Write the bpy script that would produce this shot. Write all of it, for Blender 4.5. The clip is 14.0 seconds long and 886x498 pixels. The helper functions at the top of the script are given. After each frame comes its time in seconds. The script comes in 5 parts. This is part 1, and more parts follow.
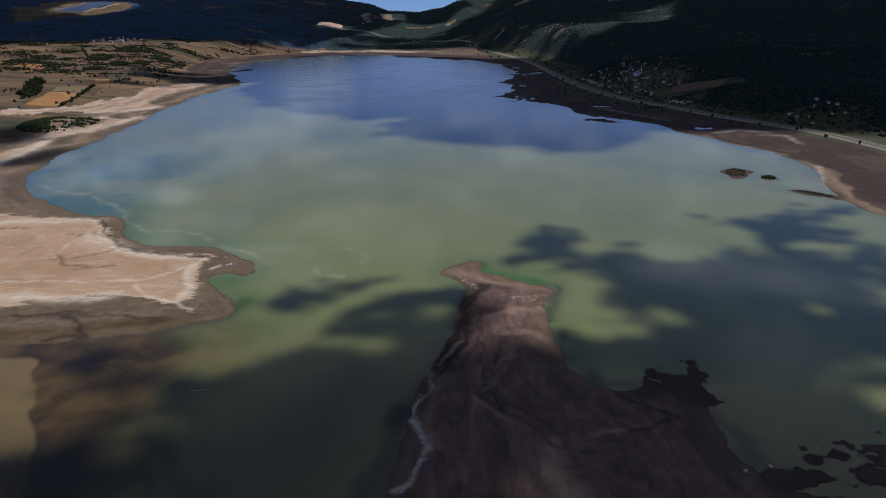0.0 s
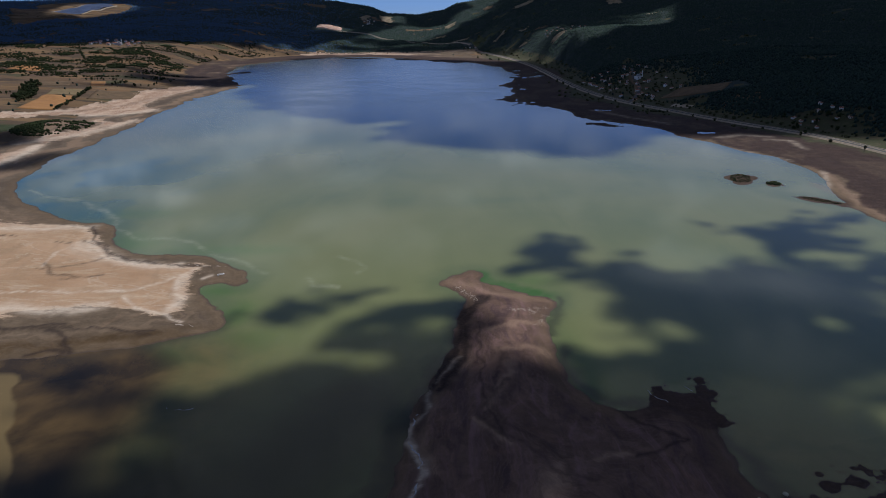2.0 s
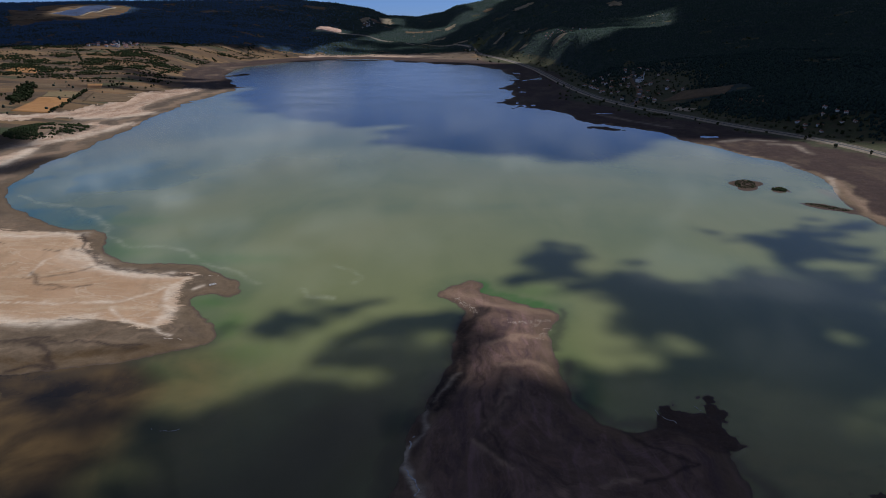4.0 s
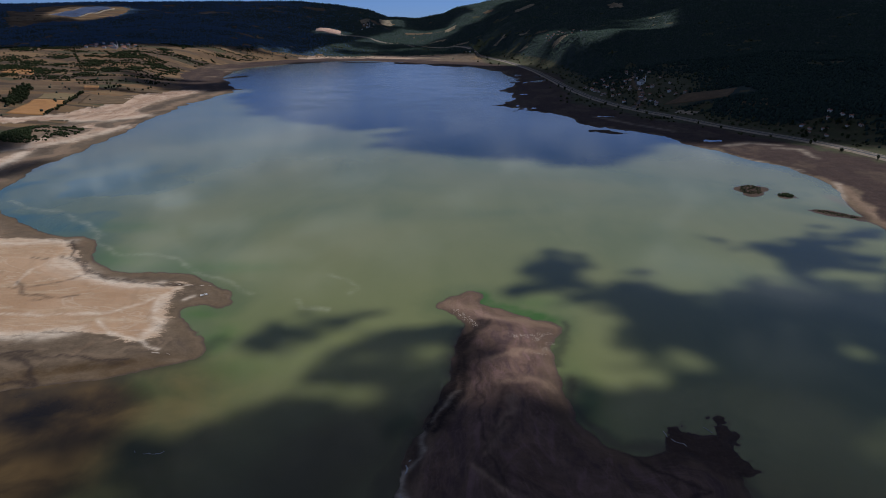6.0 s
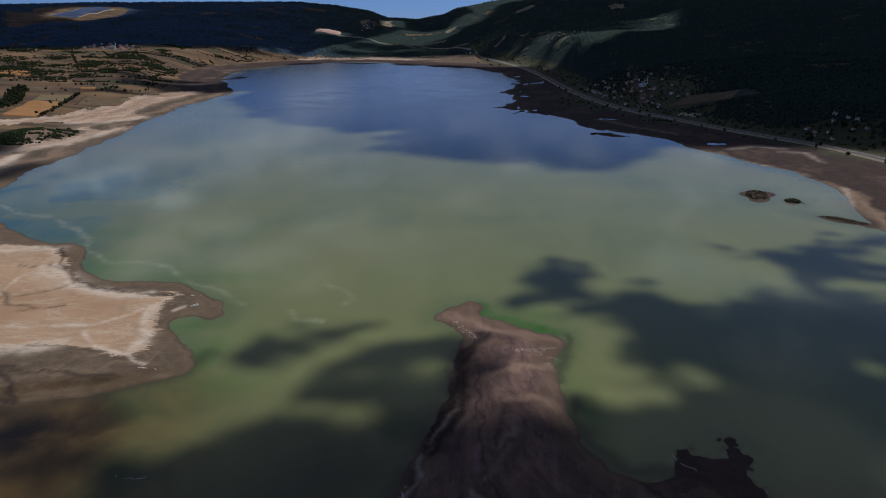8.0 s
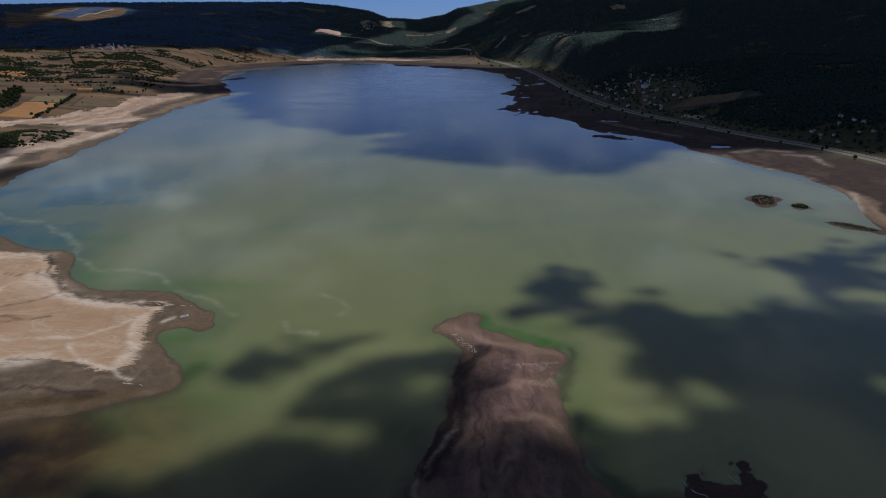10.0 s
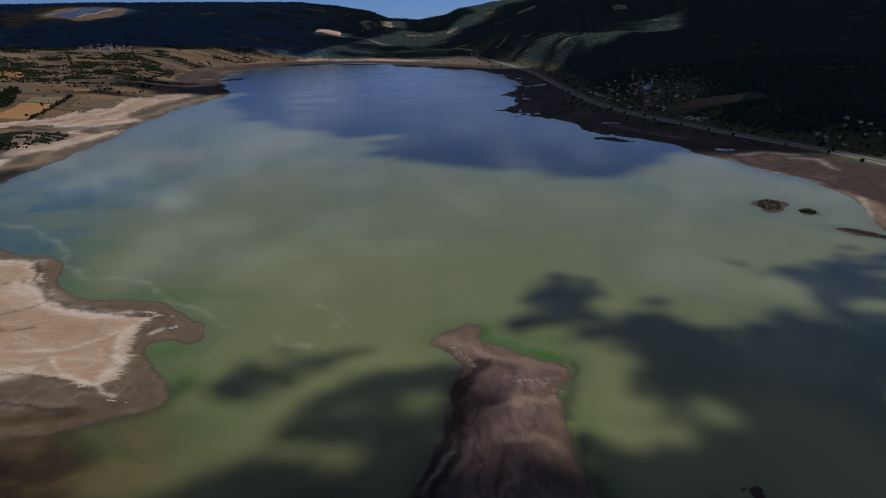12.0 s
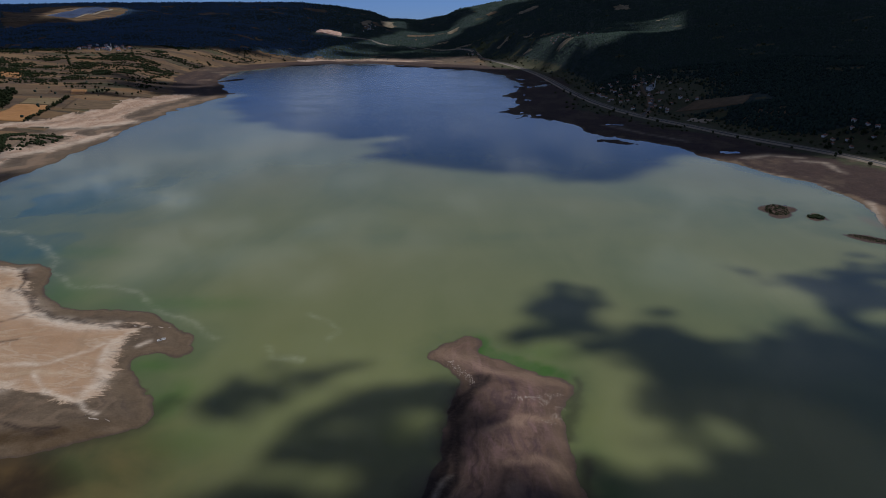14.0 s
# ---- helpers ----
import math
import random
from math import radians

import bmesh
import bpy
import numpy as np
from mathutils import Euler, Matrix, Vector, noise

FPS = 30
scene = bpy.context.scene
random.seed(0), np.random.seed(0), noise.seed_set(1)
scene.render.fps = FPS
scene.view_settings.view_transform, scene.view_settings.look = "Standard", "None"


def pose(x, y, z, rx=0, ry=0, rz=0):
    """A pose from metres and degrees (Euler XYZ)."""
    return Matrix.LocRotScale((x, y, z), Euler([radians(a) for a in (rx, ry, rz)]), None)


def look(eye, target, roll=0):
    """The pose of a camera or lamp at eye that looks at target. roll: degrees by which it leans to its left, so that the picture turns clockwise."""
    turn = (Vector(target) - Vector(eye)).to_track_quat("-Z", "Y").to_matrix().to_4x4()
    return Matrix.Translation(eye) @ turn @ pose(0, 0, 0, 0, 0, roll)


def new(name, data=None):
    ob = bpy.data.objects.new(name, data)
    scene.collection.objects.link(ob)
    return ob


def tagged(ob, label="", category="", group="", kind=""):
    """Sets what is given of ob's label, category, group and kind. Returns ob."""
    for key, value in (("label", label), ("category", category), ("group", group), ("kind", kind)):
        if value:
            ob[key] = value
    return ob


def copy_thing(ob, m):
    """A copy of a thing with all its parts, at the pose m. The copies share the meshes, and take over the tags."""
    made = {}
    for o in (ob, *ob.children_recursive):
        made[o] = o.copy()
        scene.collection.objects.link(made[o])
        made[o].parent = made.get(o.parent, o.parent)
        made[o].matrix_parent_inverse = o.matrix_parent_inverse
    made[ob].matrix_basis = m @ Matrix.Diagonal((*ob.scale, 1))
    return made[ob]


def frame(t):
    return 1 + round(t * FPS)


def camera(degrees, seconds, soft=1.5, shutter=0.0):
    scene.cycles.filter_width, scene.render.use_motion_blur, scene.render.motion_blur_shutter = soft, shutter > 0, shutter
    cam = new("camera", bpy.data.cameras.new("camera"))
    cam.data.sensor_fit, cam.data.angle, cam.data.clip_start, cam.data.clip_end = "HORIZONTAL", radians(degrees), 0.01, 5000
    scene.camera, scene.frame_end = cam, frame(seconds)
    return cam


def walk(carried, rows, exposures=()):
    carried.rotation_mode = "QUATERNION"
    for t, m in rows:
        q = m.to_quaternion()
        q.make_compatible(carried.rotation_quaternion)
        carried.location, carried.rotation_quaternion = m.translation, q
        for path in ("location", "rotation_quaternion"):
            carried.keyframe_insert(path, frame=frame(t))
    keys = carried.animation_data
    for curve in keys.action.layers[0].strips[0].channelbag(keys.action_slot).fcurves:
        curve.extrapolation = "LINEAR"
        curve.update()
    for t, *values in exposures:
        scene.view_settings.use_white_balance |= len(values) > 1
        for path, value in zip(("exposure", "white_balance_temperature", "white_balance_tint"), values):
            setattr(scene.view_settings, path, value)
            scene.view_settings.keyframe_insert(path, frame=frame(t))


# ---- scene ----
cam = camera(70, 14.0, soft=0.95)
PATH = [
    (0, (0.03, -0.00, 199.99), (0.033, 93.129, 163.576), -0.54),
    (0.5, (0.26, 3.90, 200.02), (0.286, 97.063, 163.684), -0.51),
    (1, (0.49, 7.83, 200.06), (0.533, 101.025, 163.795), -0.49),
    (1.5, (0.71, 11.79, 200.09), (0.774, 105.016, 163.909), -0.47),
    (2, (0.93, 15.78, 200.13), (1.011, 109.032, 164.024), -0.45),
    (2.5, (1.15, 19.79, 200.18), (1.246, 113.072, 164.139), -0.43),
    (3, (1.38, 23.83, 200.23), (1.479, 117.134, 164.254), -0.42),
    (3.5, (1.60, 27.89, 200.28), (1.712, 121.216, 164.367), -0.40),
    (4, (1.83, 31.96, 200.33), (1.946, 125.316, 164.479), -0.38),
    (4.5, (2.06, 36.06, 200.38), (2.183, 129.432, 164.589), -0.36),
    (5, (2.30, 40.17, 200.44), (2.423, 133.563, 164.696), -0.35),
    (5.5, (2.55, 44.29, 200.50), (2.669, 137.706, 164.801), -0.33),
    (6, (2.80, 48.43, 200.56), (2.921, 141.860, 164.902), -0.31),
    (6.5, (3.06, 52.58, 200.62), (3.180, 146.023, 165.000), -0.29),
    (7, (3.34, 56.74, 200.69), (3.449, 150.193, 165.094), -0.28),
    (7.5, (3.63, 60.91, 200.75), (3.728, 154.370, 165.184), -0.26),
    (8, (3.93, 65.08, 200.82), (4.018, 158.550, 165.271), -0.25),
    (8.5, (4.25, 69.26, 200.88), (4.321, 162.733, 165.355), -0.24),
    (9, (4.58, 73.44, 200.95), (4.639, 166.917, 165.436), -0.23),
    (9.5, (4.93, 77.62, 201.02), (4.971, 171.100, 165.513), -0.22),
    (10, (5.31, 81.80, 201.09), (5.319, 175.281, 165.588), -0.22),
    (10.5, (5.70, 85.97, 201.16), (5.685, 179.459, 165.660), -0.21),
    (11, (6.11, 90.14, 201.23), (6.070, 183.631, 165.731), -0.21),
    (11.5, (6.55, 94.31, 201.29), (6.474, 187.796, 165.800), -0.21),
    (12, (7.01, 98.46, 201.36), (6.898, 191.954, 165.868), -0.21),
    (12.5, (7.50, 102.61, 201.43), (7.344, 196.102, 165.936), -0.21),
    (13, (8.01, 106.75, 201.49), (7.813, 200.238, 166.004), -0.21),
    (13.5, (8.55, 110.87, 201.56), (8.305, 204.363, 166.074), -0.20),
    (14, (9.13, 114.98, 201.62), (8.821, 208.474, 166.145), -0.18),
]
walk(cam, [(t, look(eye, target, roll)) for t, eye, target, roll in PATH],
     exposures=[(0, -0.48, 5700, 11), (14, -0.86, 5700, 11)])

# ---- world and sun ----
TO_SUN = Vector((0.38, 0.46, 0.95)).normalized()
sky_world = bpy.data.worlds.new("sky_world")
scene.world = sky_world
sky_world.use_nodes = True
wn, wl = sky_world.node_tree.nodes, sky_world.node_tree.links
sky = wn.new("ShaderNodeTexSky")
sky.sky_type = "NISHITA"
sky.sun_disc = False
sky.sun_elevation = math.asin(TO_SUN.z)
sky.sun_rotation = math.atan2(TO_SUN.x, TO_SUN.y)
sky.altitude = 600
sky.dust_density = 0.3
sky.ozone_density = 3.0
# broken fair-weather cloud high in the sky, seen mirrored in the lake
wtc = wn.new("ShaderNodeTexCoord")
wsep = wn.new("ShaderNodeSeparateXYZ")
wl.new(wtc.outputs["Generated"], wsep.inputs[0])
# a clear, deep sky: little haze lies along the horizon
wlift = wn.new("ShaderNodeMath"); wlift.operation = "MULTIPLY_ADD"
wl.new(wsep.outputs["Z"], wlift.inputs[0]); wlift.inputs[1].default_value = 0.9; wlift.inputs[2].default_value = 0.05
wdir = wn.new("ShaderNodeCombineXYZ")
wl.new(wsep.outputs["X"], wdir.inputs["X"]); wl.new(wsep.outputs["Y"], wdir.inputs["Y"]); wl.new(wlift.outputs[0], wdir.inputs["Z"])
wl.new(wdir.outputs[0], sky.inputs[0])
wmx = wn.new("ShaderNodeMath"); wmx.operation = "MAXIMUM"; wmx.inputs[1].default_value = 0.03
wl.new(wsep.outputs["Z"], wmx.inputs[0])
wcomb = wn.new("ShaderNodeCombineXYZ")
for axis in ("X", "Y"):
    dv = wn.new("ShaderNodeMath"); dv.operation = "DIVIDE"
    wl.new(wsep.outputs[axis], dv.inputs[0]); wl.new(wmx.outputs[0], dv.inputs[1])
    wl.new(dv.outputs[0], wcomb.inputs[axis])
wno = wn.new("ShaderNodeTexNoise")
wno.inputs["Scale"].default_value = 1.35
wno.inputs["Detail"].default_value = 7
wno.inputs["Distortion"].default_value = 0.6
wl.new(wcomb.outputs[0], wno.inputs["Vector"])
wramp = wn.new("ShaderNodeMapRange"); wramp.interpolation_type = "SMOOTHSTEP"
wramp.inputs["From Min"].default_value = 0.52
wramp.inputs["From Max"].default_value = 0.69
wl.new(wno.outputs["Fac"], wramp.inputs["Value"])
# a thin veil joins the clouds higher up
wveil = wn.new("ShaderNodeMapRange"); wveil.interpolation_type = "SMOOTHSTEP"
wveil.inputs["From Min"].default_value = 0.14
wveil.inputs["From Max"].default_value = 0.26
wveil.inputs["To Max"].default_value = 0.12
wl.new(wsep.outputs["Z"], wveil.inputs["Value"])
wl.new(wveil.outputs[0], wramp.inputs["To Min"])
wlow = wn.new("ShaderNodeMapRange")
wlow.inputs["From Min"].default_value = 0.05
wlow.inputs["From Max"].default_value = 0.12
wl.new(wsep.outputs["Z"], wlow.inputs["Value"])
whigh = wn.new("ShaderNodeMapRange")
whigh.inputs["From Min"].default_value = 0.45
whigh.inputs["From Max"].default_value = 0.75
whigh.inputs["To Min"].default_value = 0.45
whigh.inputs["To Max"].default_value = 0.15
wl.new(wsep.outputs["Z"], whigh.inputs["Value"])
wboth = wn.new("ShaderNodeMath"); wboth.operation = "MULTIPLY"
wl.new(whigh.outputs[0], wboth.inputs[0]); wl.new(wlow.outputs[0], wboth.inputs[1])
wmul = wn.new("ShaderNodeMath"); wmul.operation = "MULTIPLY"
wl.new(wramp.outputs[0], wmul.inputs[0]); wl.new(wboth.outputs[0], wmul.inputs[1])
# single clouds and veils over the lake: place and half size on a plane one unit up, density
BANKS_ALOFT = [(-1.5, 7.7, 0.5, 1.6, 0.9), (-1.5, 5.2, 0.6, 1.2, 0.36), (-1.4, 4.1, 0.4, 0.7, 0.26), (-2.17, 3.87, 0.34, 0.45, 0.7), (-1.6, 3.48, 0.26, 0.36, 0.7), (-2.9, 4.4, 0.4, 0.5, 0.5), (-1.1, 2.95, 0.3, 0.2, 0.35),
               (-0.85, 2.5, 0.45, 0.42, 0.42), (-0.1, 8.2, 1.5, 3.0, 0.26), (1.0, 6.0, 1.1, 2.4, 0.22), (-0.4, 2.7, 0.5, 0.4, 0.22), (-0.5, 11.0, 2.2, 2.6, 0.3)]
wfine = wn.new("ShaderNodeTexNoise")
wfine.inputs["Scale"].default_value, wfine.inputs["Detail"].default_value, wfine.inputs["Roughness"].default_value = 3.2, 6, 0.62
wl.new(wcomb.outputs[0], wfine.inputs["Vector"])
wsum = wmul.outputs[0]
for bx, by, ba, bb, dense in BANKS_ALOFT:
    wmap = wn.new("ShaderNodeMapping"); wmap.vector_type = "TEXTURE"
    wmap.inputs["Location"].default_value, wmap.inputs["Scale"].default_value = (bx, by, 0), (ba, bb, 1)
    wl.new(wcomb.outputs[0], wmap.inputs["Vector"])
    wlen = wn.new("ShaderNodeVectorMath"); wlen.operation = "LENGTH"
    wl.new(wmap.outputs[0], wlen.inputs[0])
    wrag = wn.new("ShaderNodeMath"); wrag.operation = "MULTIPLY_ADD"; wrag.inputs[1].default_value = 3.6
    wl.new(wfine.outputs["Fac"], wrag.inputs[0]); wl.new(wlen.outputs["Value"], wrag.inputs[2])
    wsoft = wn.new("ShaderNodeMapRange"); wsoft.interpolation_type = "SMOOTHSTEP"
    wsoft.inputs["From Min"].default_value, wsoft.inputs["From Max"].default_value = 2.9, 1.8
    wsoft.inputs["To Max"].default_value = dense
    wl.new(wrag.outputs[0], wsoft.inputs["Value"])
    wmax = wn.new("ShaderNodeMath"); wmax.operation = "MAXIMUM"
    wl.new(wsum, wmax.inputs[0]); wl.new(wsoft.outputs[0], wmax.inputs[1])
    wsum = wmax.outputs[0]
wmix = wn.new("ShaderNodeMix"); wmix.data_type = "RGBA"
wl.new(wsum, wmix.inputs[0])
wtint = wn.new("ShaderNodeMix"); wtint.data_type, wtint.blend_type = "RGBA", "MULTIPLY"
wtint.inputs[0].default_value = 1.0
wl.new(sky.outputs[0], wtint.inputs[6])
wpale = wn.new("ShaderNodeMapRange"); wpale.interpolation_type = "SMOOTHSTEP"
wpale.inputs["From Min"].default_value, wpale.inputs["From Max"].default_value = 0.12, 0.32
wl.new(wsep.outputs["Z"], wpale.inputs["Value"])
wtone = wn.new("ShaderNodeMix"); wtone.data_type = "RGBA"
wl.new(wpale.outputs[0], wtone.inputs[0])
wtone.inputs[6].default_value, wtone.inputs[7].default_value = (0.64, 0.84, 1.44, 1), (0.72, 0.83, 1.04, 1)
wl.new(wtone.outputs[2], wtint.inputs[7])
wl.new(wtint.outputs[2], wmix.inputs[6])
wmix.inputs[7].default_value = (18.0, 18.8, 20.0, 1)
# thicker grey cloud straight overhead
wover = wn.new("ShaderNodeMapRange"); wover.interpolation_type = "SMOOTHSTEP"
wover.inputs["From Min"].default_value = 0.3
wover.inputs["From Max"].default_value = 0.7
wover.inputs["To Max"].default_value = 0.65
wl.new(wsep.outputs["Z"], wover.inputs["Value"])
wtop = wn.new("ShaderNodeMix"); wtop.data_type = "RGBA"
wl.new(wover.outputs[0], wtop.inputs[0]); wl.new(wmix.outputs[2], wtop.inputs[6])
wtop.inputs[7].default_value = (1.75, 1.95, 2.5, 1)
wbg = wn["Background"]
wbg.inputs["Strength"].default_value = 0.07
wl.new(wtop.outputs[2], wbg.inputs["Color"])

sun = new("sun", bpy.data.lights.new("sun", "SUN"))
sun.data.energy = 5.0
sun.data.angle = radians(0.5)
sun.data.color = (1.0, 0.95, 0.88)
sun.matrix_world = look(TO_SUN * 500, (0, 0, 0))


# ---- node helpers ----
class Mat:
    """A node material with short calls for its nodes."""

    def __init__(self, name):
        self.m = bpy.data.materials.new(name)
        self.m.use_nodes = True
        self.n, self.l = self.m.node_tree.nodes, self.m.node_tree.links
        self.p = self.n["Principled BSDF"]
        self.out = self.n["Material Output"]
        self.geo = self.n.new("ShaderNodeNewGeometry")
        self.pos = self.geo.outputs["Position"]

    def put(self, sock, v):
        if isinstance(v, bpy.types.NodeSocket):
            self.l.new(v, sock)
        elif isinstance(v, (tuple, list)) and len(v) == 3 and sock.type == "RGBA":
            sock.default_value = (*v, 1)
        else:
            sock.default_value = v

    def noise(self, scale, detail=4, rough=0.55, vec=None, distort=0.0):
        k = self.n.new("ShaderNodeTexNoise")
        self.put(k.inputs["Vector"], vec if vec is not None else self.pos)
        k.inputs["Scale"].default_value, k.inputs["Detail"].default_value = scale, detail
        k.inputs["Roughness"].default_value, k.inputs["Distortion"].default_value = rough, distort
        return k.outputs["Fac"]

    def scaled(self, vec, s):
        k = self.n.new("ShaderNodeMapping")
        self.put(k.inputs["Vector"], vec)
        k.inputs["Scale"].default_value = s
        return k.outputs[0]

    def turned(self, vec, deg, s):
        k = self.n.new("ShaderNodeMapping")
        self.put(k.inputs["Vector"], vec)
        k.inputs["Rotation"].default_value = (0, 0, radians(deg))
        k.inputs["Scale"].default_value = s
        return k.outputs[0]

    def attr(self, name):
        k = self.n.new("ShaderNodeAttribute")
        k.attribute_name = name
        return k.outputs["Fac"]

    def math(self, op, a, b=0.0, c=0.0):
        k = self.n.new("ShaderNodeMath")
        k.operation = op
        for s, v in zip(k.inputs, (a, b, c)):
            self.put(s, v)
        return k.outputs[0]

    def step(self, v, lo, hi, a=0.0, b=1.0):
        k = self.n.new("ShaderNodeMapRange")
        k.interpolation_type = "SMOOTHSTEP"
        for s, x in zip(("Value", "From Min", "From Max", "To Min", "To Max"), (v, lo, hi, a, b)):
            self.put(k.inputs[s], x)
        return k.outputs[0]

    def mix(self, f, a, b, mode="MIX"):
        k = self.n.new("ShaderNodeMix")
        k.data_type, k.blend_type = "RGBA", mode
        self.put(k.inputs[0], f), self.put(k.inputs[6], a), self.put(k.inputs[7], b)
        return k.outputs[2]

    def ramp(self, f, stops, constant=False):
        k = self.n.new("ShaderNodeValToRGB")
        self.put(k.inputs[0], f)
        e = k.color_ramp.elements
        k.color_ramp.interpolation = "CONSTANT" if constant else "LINEAR"
        while len(e) < len(stops):
            e.new(0.5)
        for el, (p, c) in zip(e, stops):
            el.position, el.color = p, (*c, 1)
        return k.outputs[0]

    def bump(self, h, strength, dist):
        k = self.n.new("ShaderNodeBump")
        k.inputs["Strength"].default_value, k.inputs["Distance"].default_value = strength, dist
        self.put(k.inputs["Height"], h)
        self.l.new(k.outputs[0], self.p.inputs["Normal"])

    def random(self):
        return self.n.new("ShaderNodeObjectInfo").outputs["Random"]

    def island(self):
        return self.geo.outputs["Random Per Island"]

    def done(self, color, rough=0.9, spec=0.3):
        self.put(self.p.inputs["Base Color"], color)
        self.put(self.p.inputs["Roughness"], rough)
        self.p.inputs["Specular IOR Level"].default_value = spec
        return self.m


# ---- materials ----
def ground_material():
    m = Mat("ground")
    shore, sand, farm, wood, green = (m.attr(a) for a in ("shore", "sand", "farm", "wood", "green"))
    big, mid, fine = m.noise(0.012, 5), m.noise(0.06, 5, 0.6), m.noise(0.5, 5, 0.65)
    # cracked lake mud
    mud = m.ramp(mid, [(0.3, (0.075, 0.054, 0.035)), (0.5, (0.108, 0.077, 0.049)), (0.7, (0.145, 0.104, 0.066))])
    mud = m.mix(m.step(fine, 0.35, 0.7, 0.0, 0.16), mud, (0.2, 0.148, 0.1))
    # old waterlines run along the shore
    wob = m.math("MULTIPLY_ADD", m.noise(0.035, 5, 0.6), 26.0, shore)
    band = m.math("SINE", m.math("MULTIPLY", wob, 0.55))
    patchy = m.step(m.noise(0.018, 4), 0.47, 0.62)
    lines = m.math("MULTIPLY", m.step(band, 0.75, 1.0, 0.0, 0.28), patchy)
    band2 = m.math("SINE", m.math("MULTIPLY_ADD", m.noise(0.05, 4), 12.0, m.math("MULTIPLY", wob, 0.2)))
    mud = m.mix(m.step(band2, 0.3, 1.0, 0.0, 0.45), mud, (0.2, 0.14, 0.09))
    mud = m.mix(m.step(m.noise(0.025, 5, 0.65, None, 1.4), 0.54, 0.68, 0.0, 0.45), mud, (0.2, 0.128, 0.078))
    flow = m.n.new("ShaderNodeCombineXYZ")
    m.put(flow.inputs[0], m.math("MULTIPLY", wob, 0.5)); m.put(flow.inputs[1], m.noise(0.01, 3))
    grain = m.noise(1.4, 6, 0.7, flow.outputs[0])
    mud = m.mix(m.step(grain, 0.42, 0.68, 0.0, 0.2), mud, (0.2, 0.14, 0.095))
    mud = m.mix(m.step(grain, 0.5, 0.3, 0.0, 0.15), mud, (0.075, 0.052, 0.045))
    mud = m.mix(m.math("MULTIPLY", m.step(m.noise(0.9, 5, 0.7), 0.55, 0.75), 0.1), mud, (0.075, 0.055, 0.048))
    mud = m.mix(lines, mud, (0.05, 0.037, 0.035))
    drift = m.noise(0.06, 6, 0.6, m.turned(m.pos, 6, (1.0, 0.3, 1)), 1.8)
    spit = m.attr("spit")
    mud = m.mix(m.math("MULTIPLY", spit, m.step(drift, 0.5, 0.68, 0.0, 0.5)), mud, (0.23, 0.155, 0.13))
    mud = m.mix(m.math("MULTIPLY", spit, m.step(drift, 0.5, 0.34, 0.0, 0.55)), mud, (0.065, 0.047, 0.045))
    fold = m.math("MULTIPLY_ADD", m.noise(0.03, 5, 0.62, None, 0.6), 16.0, m.math("MULTIPLY", shore, 0.9))
    creased = m.math("MULTIPLY", spit, m.step(m.noise(0.022, 3), 0.42, 0.6, 0.15, 1.0))
    mud = m.mix(m.math("MULTIPLY", creased, m.step(m.math("SINE", m.math("MULTIPLY", fold, 1.1)), 0.2, 0.95, 0.0, 0.2)), mud, (0.052, 0.037, 0.036))
    mud = m.mix(m.math("MULTIPLY", creased, m.step(m.math("SINE", m.math("MULTIPLY_ADD", fold, 2.3, 1.0)), 0.55, 1.0, 0.0, 0.16)), mud, (0.25, 0.175, 0.145))
    mud = m.mix(spit, mud, m.mix(1.0, mud, (0.97, 0.85, 0.96), "MULTIPLY"))
    mud = m.mix(m.math("MULTIPLY", m.attr("pink"), 0.6), mud, m.mix(grain, (0.095, 0.07, 0.05), (0.155, 0.115, 0.08)))
    tide = m.math("SINE", m.math("MULTIPLY_ADD", m.noise(0.004, 4, 0.6), 22.0, m.math("MULTIPLY", shore, 0.1)))
    mud = m.mix(m.math("MULTIPLY", m.attr("pink"), m.step(tide, 0.1, 0.9, 0.0, 0.55)), mud, (0.25, 0.165, 0.105))
    mud = m.mix(m.math("MULTIPLY", m.attr("pink"), m.step(tide, -0.5, -0.95, 0.0, 0.5)), mud, (0.07, 0.05, 0.036))
    mud = m.mix(m.math("MULTIPLY", m.attr("tan"), m.step(grain, 0.2, 0.7, 0.3, 1.0)), mud, m.mix(mid, (0.24, 0.152, 0.1), (0.35, 0.23, 0.155)))
    rust = m.math("MULTIPLY", m.attr("rust"), m.step(m.noise(0.045, 5, 0.6, None, 1.0), 0.36, 0.6, 0.25, 1.0))
    mud = m.mix(rust, mud, m.mix(mid, (0.046, 0.03, 0.016), (0.105, 0.065, 0.031)))
    wet = m.step(m.math("MULTIPLY_ADD", mid, -5.0, shore), -4.0, 0.6, 0.9, 0.0)
    mud = m.mix(m.step(m.math("MULTIPLY_ADD", mid, -14.0, shore), -2.0, 8.0, 0.45, 0.0), mud, m.mix(grain, (0.1, 0.07, 0.042), (0.16, 0.108, 0.062)))
    mud = m.mix(wet, mud, m.mix(mid, (0.042, 0.031, 0.024), (0.075, 0.052, 0.037)))
    mud = m.mix(m.math("MULTIPLY", m.attr("weed"), m.step(fine, 0.25, 0.6, 0.7, 1.0)), mud, m.mix(mid, (0.022, 0.015, 0.014), (0.06, 0.036, 0.03)))
    # dry pale sand and silt
    sandc = m.ramp(big, [(0.3, (0.32, 0.183, 0.1)), (0.52, (0.385, 0.23, 0.134)), (0.72, (0.435, 0.268, 0.16))])
